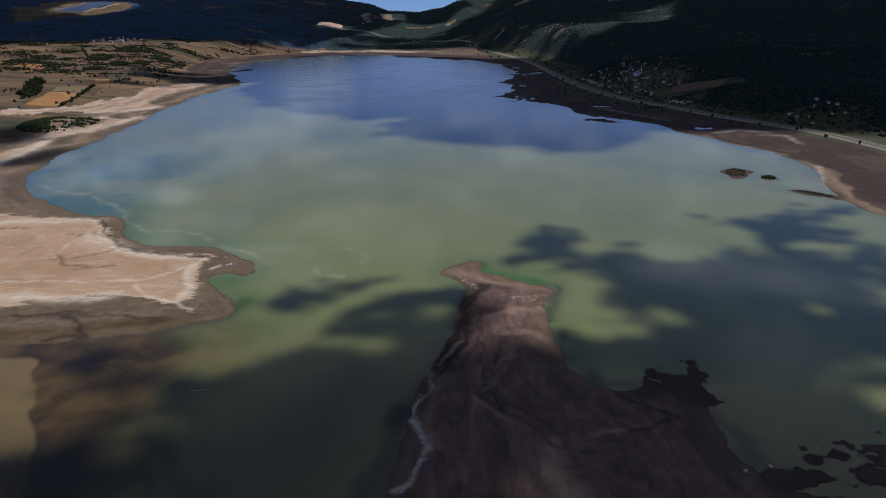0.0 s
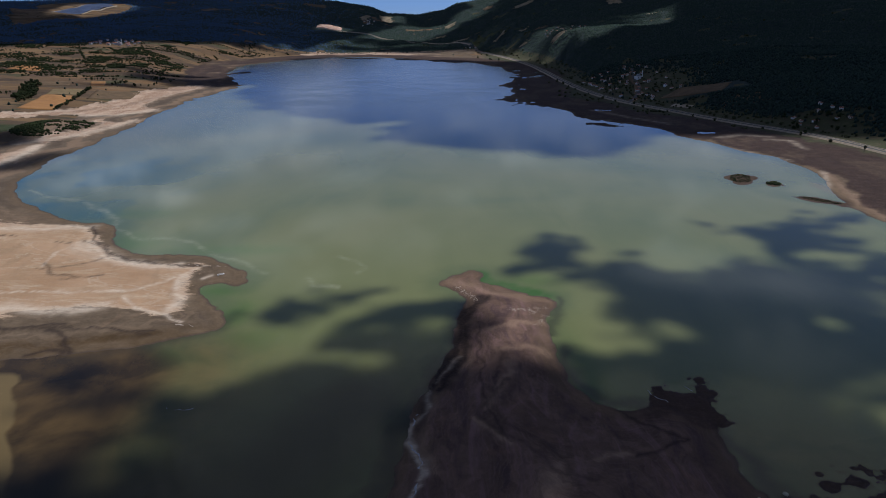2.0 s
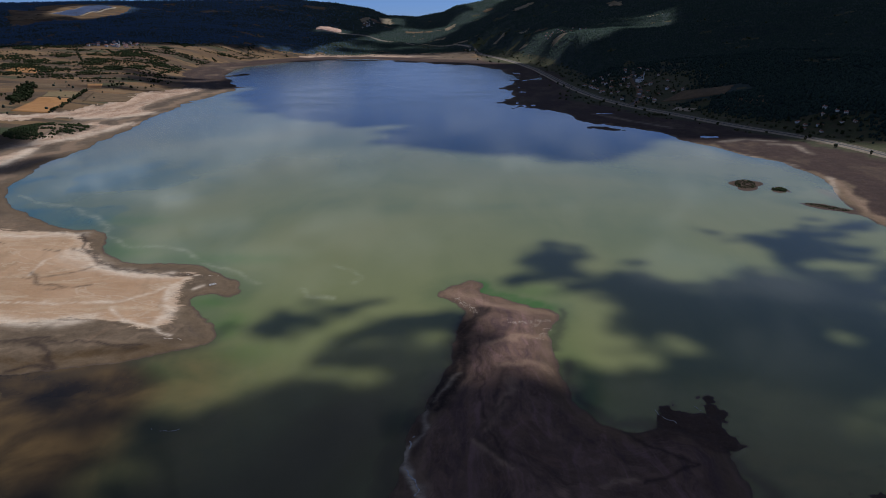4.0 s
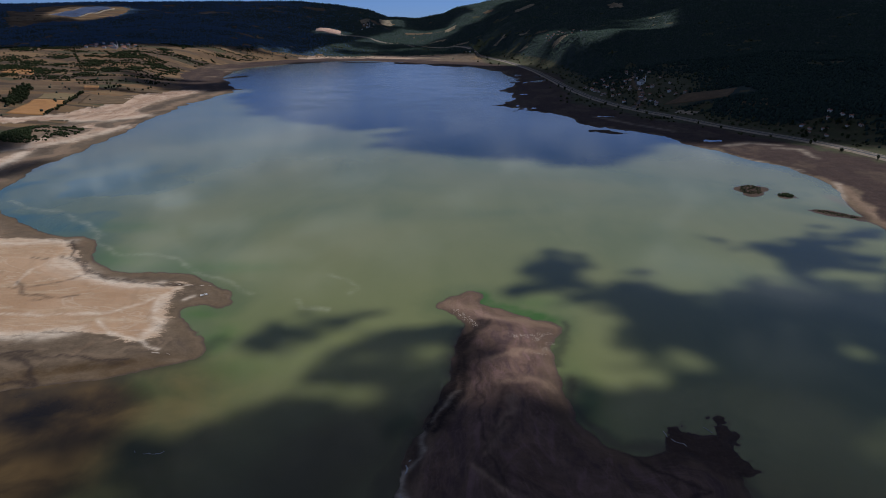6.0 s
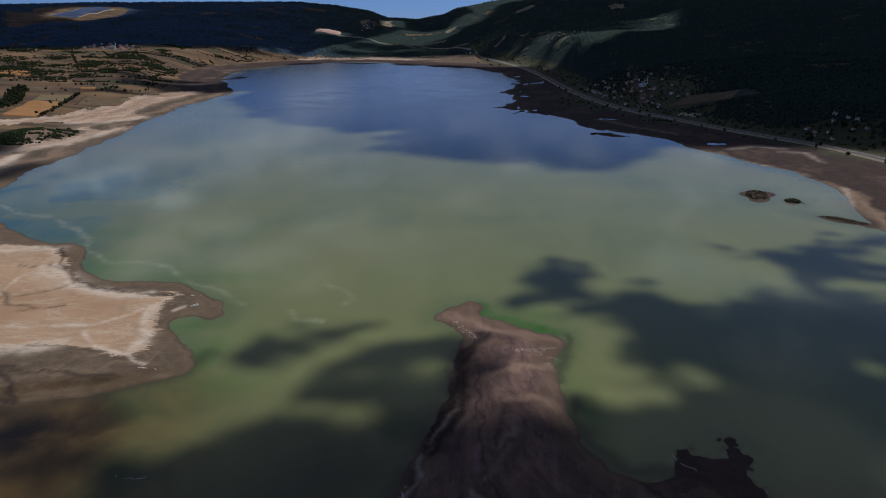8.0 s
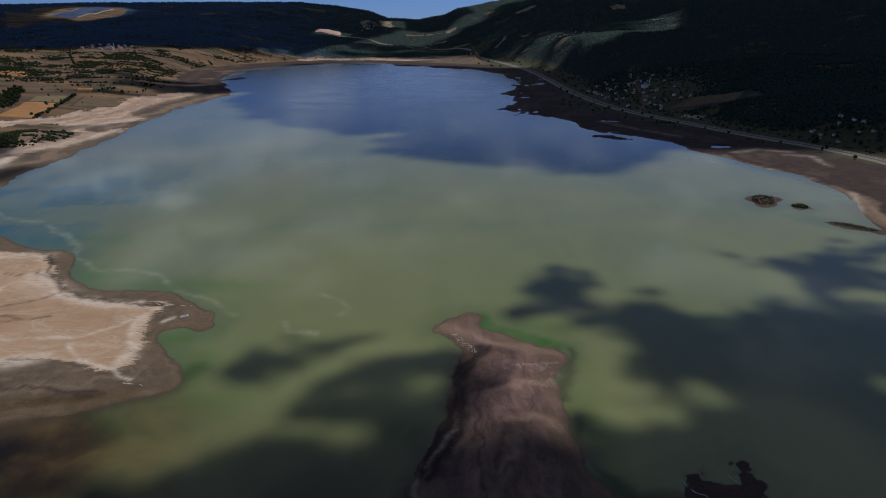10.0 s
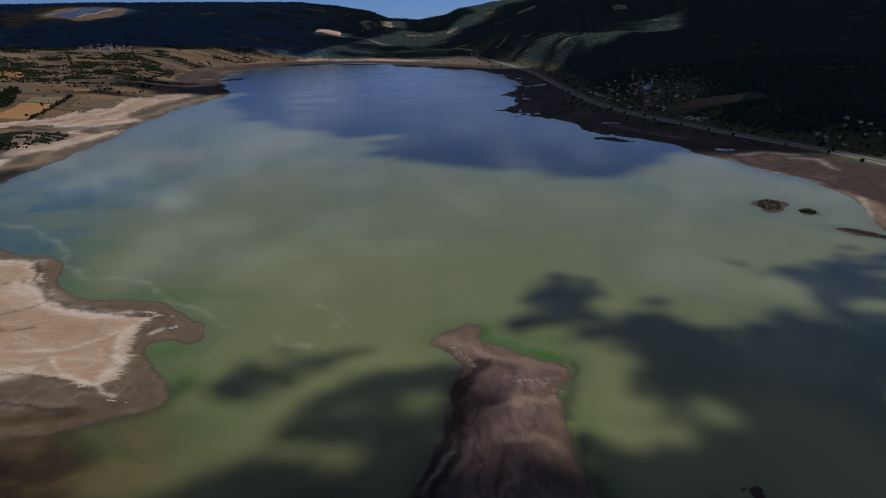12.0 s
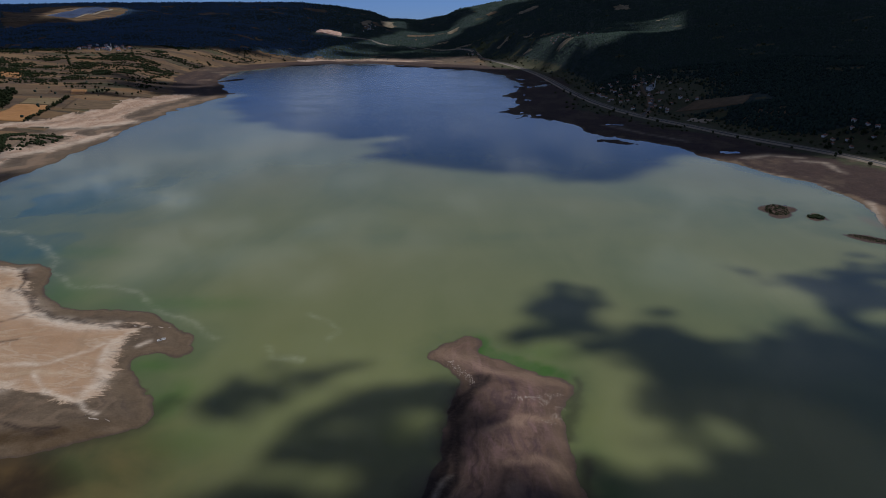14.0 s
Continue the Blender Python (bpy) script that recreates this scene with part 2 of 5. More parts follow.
    streak = m.noise(0.03, 6, 0.7, m.turned(m.pos, -24, (0.35, 1.6, 1)), 1.2)
    sandc = m.mix(m.step(streak, 0.5, 0.66, 0.0, 0.45), sandc, (0.5, 0.36, 0.235))
    sandc = m.mix(m.step(m.noise(0.022, 5, 0.65, m.turned(m.pos, 30, (1, 0.4, 1)), 0.8), 0.56, 0.7, 0.0, 0.6), sandc, (0.28, 0.175, 0.1))
    sandc = m.mix(m.step(m.noise(0.014, 6, 0.65, None, 1.6), 0.5, 0.64, 0.0, 0.4), sandc, (0.3, 0.185, 0.105))
    veins = m.math("ABSOLUTE", m.math("SUBTRACT", m.noise(0.011, 5, 0.6, m.turned(m.pos, -14, (0.5, 1.3, 1)), 1.6), 0.5))
    sandc = m.mix(m.step(veins, 0.0, 0.016, 0.3, 0.0), sandc, (0.55, 0.42, 0.3))
    sandc = m.mix(m.step(m.noise(0.35, 6, 0.7), 0.45, 0.7, 0.0, 0.3), sandc, (0.33, 0.23, 0.16))
    sandc = m.mix(1.0, sandc, (0.97, 1.03, 1.03), "MULTIPLY")
    rag = m.math("ADD", sand, m.math("MULTIPLY_ADD", m.noise(0.06, 9, 0.8, m.turned(m.pos, -32, (0.45, 1.5, 1)), 0.6), 56.0, -28.0))
    bed = m.math("MULTIPLY_ADD", m.math("SINE", m.math("MULTIPLY_ADD", m.noise(0.006, 5, 0.62), 30.0, m.math("MULTIPLY", shore, 0.12))), 0.16, m.math("MULTIPLY_ADD", mid, 0.5, 0.26))
    sandc = m.mix(m.step(m.attr("pink"), 0.0, 1.0, 0.0, 0.85), sandc, m.ramp(bed, [(0.3, (0.25, 0.152, 0.098)), (0.55, (0.35, 0.225, 0.145)), (0.75, (0.48, 0.345, 0.245))]))
    sandc = m.mix(m.math("MULTIPLY", m.attr("pink"), m.step(grain, 0.46, 0.62, 0.0, 0.55)), sandc, (0.56, 0.43, 0.32))
    rim = m.math("MULTIPLY", m.step(rag, 0.0, 2.0), m.step(rag, 3.0, 9.0, 1.0, 0.0))
    sandc = m.mix(m.math("MULTIPLY", rim, 0.35), sandc, (0.6, 0.475, 0.355))
    salt = m.math("MULTIPLY", m.attr("salt"), m.step(m.noise(0.12, 6, 0.7, m.turned(m.pos, -12, (0.5, 1.4, 1)), 0.6), 0.3, 0.6, 0.25, 1.0))
    base = m.mix(m.step(rag, m.math("MULTIPLY_ADD", m.attr("pink"), -5.0, -1.0), m.math("MULTIPLY_ADD", m.attr("pink"), 8.0, 3.0)), mud, sandc)
    base = m.mix(m.math("MULTIPLY", salt, 0.9), base, m.mix(fine, (0.5, 0.39, 0.28), (0.64, 0.53, 0.41)))
    # stubble and ploughed parcels
    v = m.n.new("ShaderNodeTexVoronoi")
    v.distance, v.feature = "CHEBYCHEV", "F1"
    v.inputs["Scale"].default_value = 1.0
    v.inputs["Randomness"].default_value = 0.8
    m.put(v.inputs["Vector"], m.turned(m.pos, 24, (0.011, 0.021, 0)))
    sepc = m.n.new("ShaderNodeSeparateColor")
    m.l.new(v.outputs["Color"], sepc.inputs[0])
    parcel = m.ramp(sepc.outputs[0], [(0.0, (0.2, 0.122, 0.07)), (0.2, (0.16, 0.105, 0.07)), (0.36, (0.27, 0.165, 0.085)),
                    (0.5, (0.13, 0.088, 0.058)), (0.62, (0.18, 0.115, 0.068)), (0.74, (0.105, 0.095, 0.05)), (0.84, (0.26, 0.15, 0.075)), (0.93, (0.15, 0.1, 0.066))], True)
    parcel = m.mix(0.5, parcel, m.mix(1.0, parcel, (0.5, 0.51, 0.56), "MULTIPLY"))
    v2 = m.n.new("ShaderNodeTexVoronoi")
    v2.distance = "CHEBYCHEV"
    v2.inputs["Scale"].default_value, v2.inputs["Randomness"].default_value = 1.0, 0.9
    m.put(v2.inputs["Vector"], m.turned(m.pos, 12, (0.0045, 0.03, 0)))
    sep2 = m.n.new("ShaderNodeSeparateColor")
    m.l.new(v2.outputs["Color"], sep2.inputs[0])
    parcel = m.mix(m.step(sep2.outputs[1], 0.55, 0.6, 0.0, 0.6), parcel, (0.06, 0.042, 0.032))
    parcel = m.mix(m.step(sep2.outputs[2], 0.62, 0.66, 0.0, 0.7), parcel, m.mix(sep2.outputs[0], (0.17, 0.1, 0.05), (0.25, 0.155, 0.082)))
    parcel = m.mix(1.0, parcel, (0.84, 0.85, 0.8), "MULTIPLY")
    rows = m.math("SINE", m.math("MULTIPLY", m.noise(0.02, 2), 160.0))
    parcel = m.mix(m.step(rows, 0.2, 1.0, 0.0, 0.18), parcel, (0.12, 0.085, 0.05))
    parcel = m.mix(m.step(mid, 0.45, 0.75, 0.0, 0.35), parcel, (0.15, 0.108, 0.062))
    base = m.mix(m.step(m.math("MULTIPLY_ADD", mid, 0.5, farm), 0.65, 0.8), base, parcel)
    grass = m.ramp(mid, [(0.3, (0.032, 0.042, 0.02)), (0.55, (0.05, 0.056, 0.026)), (0.75, (0.085, 0.076, 0.038))])
    base = m.mix(m.step(m.math("MULTIPLY_ADD", mid, 0.6, green), 0.6, 0.95), base, grass)
    under = m.ramp(mid, [(0.3, (0.02, 0.032, 0.032)), (0.6, (0.034, 0.046, 0.04)), (0.8, (0.055, 0.06, 0.042))])
    base = m.mix(m.step(m.math("MULTIPLY_ADD", mid, 0.5, wood), 0.6, 0.8), base, under)
    base = m.mix(m.math("MULTIPLY", m.attr("crack"), m.step(fine, 0.2, 0.6, 0.6, 1.0)), base, (0.03, 0.021, 0.018))
    m.bump(m.math("MULTIPLY_ADD", mid, 1.5, m.math("MULTIPLY", fine, 0.35)), 0.7, 1.2)
    return m.done(base, m.math("MULTIPLY_ADD", wet, -0.35, 0.95), 0.08)


def water_material():
    m = Mat("lake_water")
    depth = m.attr("depth")
    silt = m.attr("silt")
    big = m.noise(0.0035, 4, 0.5, None, 0.6)
    mid = m.noise(0.012, 5, 0.55, m.turned(m.pos, 8, (1.3, 0.5, 1)), 0.5)
    col = m.ramp(big, [(0.3, (0.1, 0.122, 0.06)), (0.5, (0.138, 0.15, 0.066)), (0.7, (0.163, 0.163, 0.067))])
    col = m.mix(m.step(mid, 0.36, 0.68, 0.0, 0.45), col, (0.178, 0.183, 0.088))
    # algae bloom in sheltered corners, then mud showing through the shallows
    algae = m.math("MULTIPLY", m.attr("algae"), m.step(m.noise(0.03, 5, 0.6), 0.25, 0.6, 0.35, 1.0))
    col = m.mix(algae, col, m.mix(mid, (0.025, 0.082, 0.006), (0.055, 0.14, 0.012)))
    edge = m.math("MULTIPLY_ADD", m.noise(0.03, 5, 0.6), 30.0, depth)
    col = m.mix(m.step(edge, 12.0, 40.0, 0.4, 0.0), col, (0.06, 0.085, 0.04))
    col = m.mix(m.step(m.math("MULTIPLY_ADD", m.noise(0.12, 4), 2.5, depth), 0.6, 3.2, 0.7, 0.0), col, (0.085, 0.07, 0.04))
    col = m.mix(m.step(m.math("MULTIPLY_ADD", mid, 0.3, silt), 0.1, 0.95), col, m.mix(m.step(m.noise(0.022, 5, 0.55, None, 0.3), 0.36, 0.64), (0.03, 0.019, 0.009), (0.098, 0.06, 0.024)))
    col = m.mix(m.step(m.math("MULTIPLY_ADD", m.noise(0.05, 5), 0.3, m.attr("bank")), 0.35, 0.85, 0.0, 0.8), col, (0.165, 0.115, 0.055))
    # bluer water; along the west shore mirrored sky is mixed into the colour
    col = m.mix(m.math("MULTIPLY", m.attr("clear"), m.step(mid, 0.3, 0.7, 1.0, 0.6)), col, (0.035, 0.085, 0.1))
    # dark mud and deepened cloud shade, both put into the water colour
    col = m.mix(m.math("MULTIPLY", m.attr("mud_and_shade"), 0.9), col, (0.022, 0.018, 0.013))
    scum = m.math("MULTIPLY", m.attr("scum"), m.step(m.noise(0.05, 6, 0.75), 0.3, 0.75))
    col = m.mix(m.math("MULTIPLY", scum, 0.5), col, (0.34, 0.34, 0.25))
    m.bump(m.math("ADD", m.noise(0.6, 3), m.noise(0.11, 2)), 0.07, 0.2)
    m.p.inputs["IOR"].default_value = 1.333
    col = m.mix(1.0, col, m.mix(m.attr("near"), (1.05, 1.02, 0.9), (1.0, 1.0, 0.82)), "MULTIPLY")
    lane = m.step(m.noise(0.008, 5, 0.6, m.turned(m.pos, 6, (1.0, 2.0, 1)), 0.8), 0.4, 0.66, 0.09, 0.13)
    along_y = m.n.new("ShaderNodeSeparateXYZ")
    m.put(along_y.inputs[0], m.pos)
    gust = m.step(along_y.outputs[1], 900.0, 1500.0)
    return m.done(col, m.math("ADD", 0.045, m.math("MULTIPLY", lane, gust)), 0.5)


def simple(name, c0, c1, scale=1.0, rough=0.85, bump=0.3, spec=0.3):
    m = Mat(name)
    f = m.noise(scale, 5, 0.6)
    col = m.mix(m.step(f, 0.3, 0.7), c0, c1)
    col = m.mix(m.step(m.noise(scale * 6, 4), 0.45, 0.8, 0.0, 0.35), col, tuple(v * 0.6 for v in c0))
    m.bump(f, bump, 0.3)
    return m.done(col, rough, spec)


def leaf_material(name, dark, light):
    m = Mat(name)
    f = m.math("MULTIPLY_ADD", m.noise(0.35, 3), 0.6, m.math("MULTIPLY", m.island(), 0.3))
    col = m.ramp(f, [(0.15, dark), (0.5, tuple((a + b) / 2 for a, b in zip(dark, light))), (0.8, light)])
    return m.done(col, 0.95, 0.05)


def cloud_material():
    m = Mat("cloud")
    flat = m.scaled(m.pos, (1, 1, 0))
    a = m.math("ADD", m.attr("cover"), m.math("MULTIPLY_ADD", m.noise(0.045, 6, 0.65, m.turned(flat, 18, (0.5, 1.0, 1)), 0.4), 0.9, -0.46))
    gap = m.math("SUBTRACT", 1.0, m.step(a, 0.02, 0.95, 0.0, 0.965))
    alpha = m.math("SUBTRACT", 1.0, m.math("MULTIPLY", gap, m.math("SQRT", gap)))
    dif, tra, add = m.n.new("ShaderNodeBsdfDiffuse"), m.n.new("ShaderNodeBsdfTranslucent"), m.n.new("ShaderNodeMixShader")
    dif.inputs[0].default_value = (0.86, 0.87, 0.9, 1)
    tra.inputs[0].default_value = (0.6, 0.63, 0.68, 1)
    add.inputs[0].default_value = 0.38
    m.l.new(dif.outputs[0], add.inputs[1]); m.l.new(tra.outputs[0], add.inputs[2])
    clear, mixs = m.n.new("ShaderNodeBsdfTransparent"), m.n.new("ShaderNodeMixShader")
    m.l.new(alpha, mixs.inputs[0]); m.l.new(clear.outputs[0], mixs.inputs[1]); m.l.new(add.outputs[0], mixs.inputs[2])
    m.l.new(mixs.outputs[0], m.out.inputs["Surface"])
    m.n.remove(m.p)
    return m.m


MAT_GROUND, MAT_WATER = ground_material(), water_material()
MAT_CLOUD = cloud_material()
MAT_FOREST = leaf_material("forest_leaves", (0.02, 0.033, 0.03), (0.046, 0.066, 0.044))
# conifers of the far hills, lifted and blued to carry distant haze
MAT_HAZED_CONIFER = leaf_material("hazed_conifer_leaves", (0.036, 0.063, 0.112), (0.068, 0.112, 0.18))
MAT_LEAF = leaf_material("tree_leaves", (0.010, 0.017, 0.008), (0.042, 0.05, 0.018))
MAT_SCRUB = leaf_material("scrub_leaves", (0.028, 0.034, 0.016), (0.09, 0.085, 0.04))
MAT_BARK = simple("bark", (0.09, 0.065, 0.045), (0.15, 0.115, 0.085), 3.0)
MAT_OCHRE = simple("ripe_stubble", (0.26, 0.118, 0.034), (0.33, 0.162, 0.05), 0.05)
MAT_BROWN = simple("ploughed_soil", (0.105, 0.072, 0.042), (0.15, 0.1, 0.056), 0.06, 0.95, 0.3, 0.08)
MAT_TAN = simple("dry_stubble", (0.15, 0.11, 0.056), (0.2, 0.145, 0.075), 0.05, 0.95, 0.3, 0.08)
MAT_QUARRY = simple("quarry_rock", (0.48, 0.27, 0.18), (0.62, 0.42, 0.31), 0.05)
MAT_ASPHALT = simple("asphalt", (0.07, 0.066, 0.062), (0.1, 0.095, 0.09), 0.2, 0.95, 0.3, 0.1)
MAT_GRAVEL = simple("gravel", (0.26, 0.205, 0.145), (0.36, 0.29, 0.21), 0.3, 0.95, 0.3, 0.08)
MAT_WHITE = simple("white_plaster", (0.66, 0.63, 0.58), (0.78, 0.76, 0.72), 0.4)
MAT_CREAM = simple("cream_plaster", (0.5, 0.43, 0.34), (0.62, 0.55, 0.45), 0.4)
MAT_TILE = simple("roof_tiles", (0.26, 0.10, 0.06), (0.36, 0.16, 0.10), 1.2)
MAT_LEAD = simple("lead_dome", (0.20, 0.21, 0.22), (0.3, 0.31, 0.32), 1.0, 0.5)
MAT_DARK = simple("window_glass", (0.03, 0.035, 0.04), (0.05, 0.055, 0.06), 1.0, 0.15)
MAT_PANEL = simple("solar_panels", (0.05, 0.07, 0.13), (0.09, 0.11, 0.17), 0.02, 0.3)


# ---- mesh helpers ----
def part(name, bm, material, parent=None, label=""):
    me = bpy.data.meshes.new(name)
    bm.to_mesh(me)
    bm.free()
    me.materials.append(material)
    ob = new(name, me)
    ob.parent = parent
    if label:
        ob["label"] = label
    return ob


def raw(name, verts, faces, material, smooth=False):
    me = bpy.data.meshes.new(name)
    me.from_pydata(verts, [], faces)
    me.materials.append(material)
    if smooth:
        me.polygons.foreach_set("use_smooth", [True] * len(me.polygons))
    return new(name, me)


def lattice_noise(x, y, seed=0):
    """Smooth value noise in 0..1 for arrays."""
    xi, yi = np.floor(x), np.floor(y)
    fx, fy = x - xi, y - yi
    fx, fy = fx * fx * (3 - 2 * fx), fy * fy * (3 - 2 * fy)

    def h(a, b):
        s = np.sin(a * 127.1 + b * 311.7 + seed * 74.7) * 43758.5453
        return s - np.floor(s)

    return (h(xi, yi) * (1 - fx) + h(xi + 1, yi) * fx) * (1 - fy) + (h(xi, yi + 1) * (1 - fx) + h(xi + 1, yi + 1) * fx) * fy


def fbm(x, y, octaves=4, seed=0):
    """Layered noise, about -1..1."""
    t, a, n = 0.0, 1.0, 0.0
    for k in range(octaves):
        t = t + a * (2 * lattice_noise(x * 2**k, y * 2**k, seed + k * 3.3) - 1)
        n += a
        a *= 0.5
    return t / n * 1.5


def smooth(v, lo, hi):
    s = np.clip((v - lo) / (hi - lo), 0, 1)
    return s * s * (3 - 2 * s)


def rounded(points, times=2, closed=True):
    """Corner cutting: a softer outline from a plan."""
    p = np.array(points, float)
    for _ in range(times):
        q = np.roll(p, -1, 0)
        p = np.stack([p * 0.75 + q * 0.25, p * 0.25 + q * 0.75], 1).reshape(-1, 2)
    return p


def signed(poly, x, y):
    """Distance to an outline, positive inside."""
    best = np.full(x.shape, 1e18)
    inside = np.zeros(x.shape, bool)
    for (ax, ay), (bx, by) in zip(poly, np.roll(poly, -1, 0)):
        dx, dy = bx - ax, by - ay
        if dx == 0 and dy == 0:
            continue
        s = np.clip(((x - ax) * dx + (y - ay) * dy) / (dx * dx + dy * dy), 0, 1)
        best = np.minimum(best, (x - ax - s * dx) ** 2 + (y - ay - s * dy) ** 2)
        if dy:
            cross = ((ay > y) != (by > y)) & (x < dx * (y - ay) / dy + ax)
            inside ^= cross
    d = np.sqrt(best)
    return np.where(inside, d, -d)


def line_distance(pts, x, y):
    best = np.full(np.shape(x), 1e18)
    for (ax, ay), (bx, by) in zip(pts[:-1], pts[1:]):
        dx, dy = bx - ax, by - ay
        s = np.clip(((x - ax) * dx + (y - ay) * dy) / (dx * dx + dy * dy), 0, 1)
        best = np.minimum(best, (x - ax - s * dx) ** 2 + (y - ay - s * dy) ** 2)
    return np.sqrt(best)


# ---- the plan of the valley ----
COAST_WEST = [(-247, 2704), (-445, 2728), (-598, 2576), (-714, 2369), (-683, 2105), (-581, 1857), (-530, 1747), (-549, 1630), (-569, 1489),
              (-567, 1338), (-555, 1213), (-550, 1087), (-543, 971), (-544, 894), (-535, 812), (-516, 755), (-485, 709), (-438, 665),
              (-393, 634), (-362, 614), (-330, 610), (-310, 590), (-306, 565), (-282, 537), (-257, 524), (-227, 523), (-199, 521),
              (-178, 501), (-155, 483), (-151, 463), (-160, 456), (-173, 464), (-184, 460), (-183, 447), (-169, 430), (-152, 411),
              (-146, 397), (-150, 386), (-166, 379), (-185, 369), (-205, 364), (-235, 356), (-280, 350)]
COAST_NEAR = [(-360, 340), (-520, 300), (-560, 160), (-380, 60), (-160, 60), (-60, 130), (-28, 205), (-25, 231), (-22, 246), (-18, 263),
              (-18, 275), (-16, 293), (-11, 309), (-4, 330), (3, 351), (7, 367), (8, 385), (10, 402), (16, 418), (19, 427), (15, 438),
              (10, 444), (3, 451), (-2, 458), (3, 466), (10, 475), (17, 480), (21, 484), (26, 486), (31, 483), (33, 476), (31, 470),
              (28, 465), (29, 461), (34, 458), (42, 455), (49, 450), (56, 445), (62, 441), (67, 436), (72, 433), (78, 432), (82, 425),
              (80, 419), (76, 413), (73, 406), (72, 396), (71, 388), (71, 369), (70, 349), (71, 330), (76, 312), (83, 301), (94, 294),
              (105, 297), (113, 300), (122, 298), (133, 291), (139, 281), (138, 262), (136, 244), (141, 231), (152, 214), (230, 205), (380, 240)]
COAST_EAST = [(520, 290), (600, 400), (580, 500), (500, 552), (430, 580), (424, 632), (436, 685), (454, 733), (466, 774), (468, 819),
              (467, 870), (438, 900), (417, 970), (381, 1017), (375, 1082), (331, 1135), (288, 1167), (257, 1219), (235, 1312),
              (181, 1387), (135, 1460), (188, 1609), (172, 1768), (216, 1862), (230, 2111), (175, 2277), (82, 2449), (-45, 2514)]
LAKE = rounded(COAST_WEST + COAST_NEAR + COAST_EAST)
SAND = rounded([(-640, 700), (-470, 625), (-388, 604), (-342, 603), (-325, 580), (-283, 520), (-252, 499), (-210, 502), (-190, 496), (-201, 474),
                (-190, 446), (-182, 402), (-211, 414), (-243, 422), (-278, 416), (-340, 400), (-480, 420), (-640, 500)])
# pale drift sand left along the west shore
WEST_SAND = [rounded(p) for p in (
    [(-850, 1230), (-795, 1247), (-758, 1300), (-730, 1382), (-734, 1553), (-704, 1682), (-659, 1739), (-606, 1760), (-625, 1664), (-655, 1558), (-644, 1393),
     (-589, 1357), (-585, 1311), (-632, 1264), (-719, 1249), (-771, 1207), (-805, 1160)],
    [(-656, 992), (-648, 1042), (-622, 1071), (-608, 1128), (-620, 1168), (-670, 1227), (-627, 1218), (-595, 1185), (-580, 1235), (-567, 1234), (-567, 1148), (-592, 1138),
     (-588, 1079), (-603, 1026), (-632, 1005)],
    [(-660, 840), (-640, 922), (-634, 970), (-613, 995), (-601, 952), (-597, 906), (-590, 840), (-600, 800)])]
ROAD = [(120, 3100), (230, 2706), (310, 2300), (326, 2011), (333, 1717), (356, 1512), (396, 1367), (449, 1269), (493, 1171), (535, 1096),
        (576, 1031), (604, 961), (625, 870), (640, 760), (650, 600), (670, 300), (700, -200)]
# islets and mud banks: x, y, half length, half width, turn in degrees, height
BANKS = [(362, 759, 27, 16, 67, 1.5), (391, 736, 10, 10, 0, 1.2), (407, 667, 25, 9, -42, 0.5), (470, 640, 16, 5, 10, 0.4),
         (120, 304, 9, 7, 20, 0.35), (144, 314, 5, 9, 0, 0.4), (132, 301, 12, 9, -30, 0.3), (120, 315, 6, 3, 40, 0.3), (136, 290, 10, 6, -40, 0.3), (147, 322, 3, 4, 30, 0.3), (184, 240, 6, 4, 10, 0.3), (172, 238, 5, 3, 30, 0.3),
         (194, 226, 9, 6, 0, 0.4), (166, 226, 10, 6, 0, 0.35), (200, 238, 3, 2, 0, 0.3), (181, 247, 2, 1.5, 0, 0.3), (150, 225, 8, 6, 0, 0.4),
         (150, 1452, 22, 6, 0, 0.4), (228, 1352, 26, 7, -20, 0.4), (300, 1120, 24, 6, -30, 0.4), (-572, 1770, 42, 12, 0, 0.5), (60, 2420, 40, 12, 0, 0.4),
         (-330, 2655, 80, 26, -4, 0.4), (-520, 2640, 60, 22, 20, 0.4), (-110, 2560, 80, 28, -20, 0.4), (0, 2480, 60, 20, -25, 0.4), (-640, 2100, 50, 26, 60, 0.4)]
CENTRE = (8.0, 115.0)
SHORE_AZ = ([-180, -60, -33, -25, -18, -12, -5, 0, 4, 8, 12, 20, 33, 60, 180],
            [600, 900, 1000, 1200, 1800, 2500, 2700, 2600, 2400, 2000, 1550, 1250, 950, 800, 600])
RIDGE_AZ = ([-180, -60, -33, -27, -18, -12, -9, -6.2, -4.7, -2, 0.2, 1.2, 3.2, 4, 6, 9.2, 18, 33, 60, 180],
            [240, 240, 230, 240, 243, 243, 220, 186, 140, 130, 160, 198, 224, 240, 264, 290, 350, 410, 390, 240])
POWER_AZ = ([-180, -33, -20, -9, 0, 6, 10, 17, 33, 180], [1.4, 1.45, 1.5, 1.9, 1.6, 0.9, 0.75, 0.95, 0.85, 1.3])


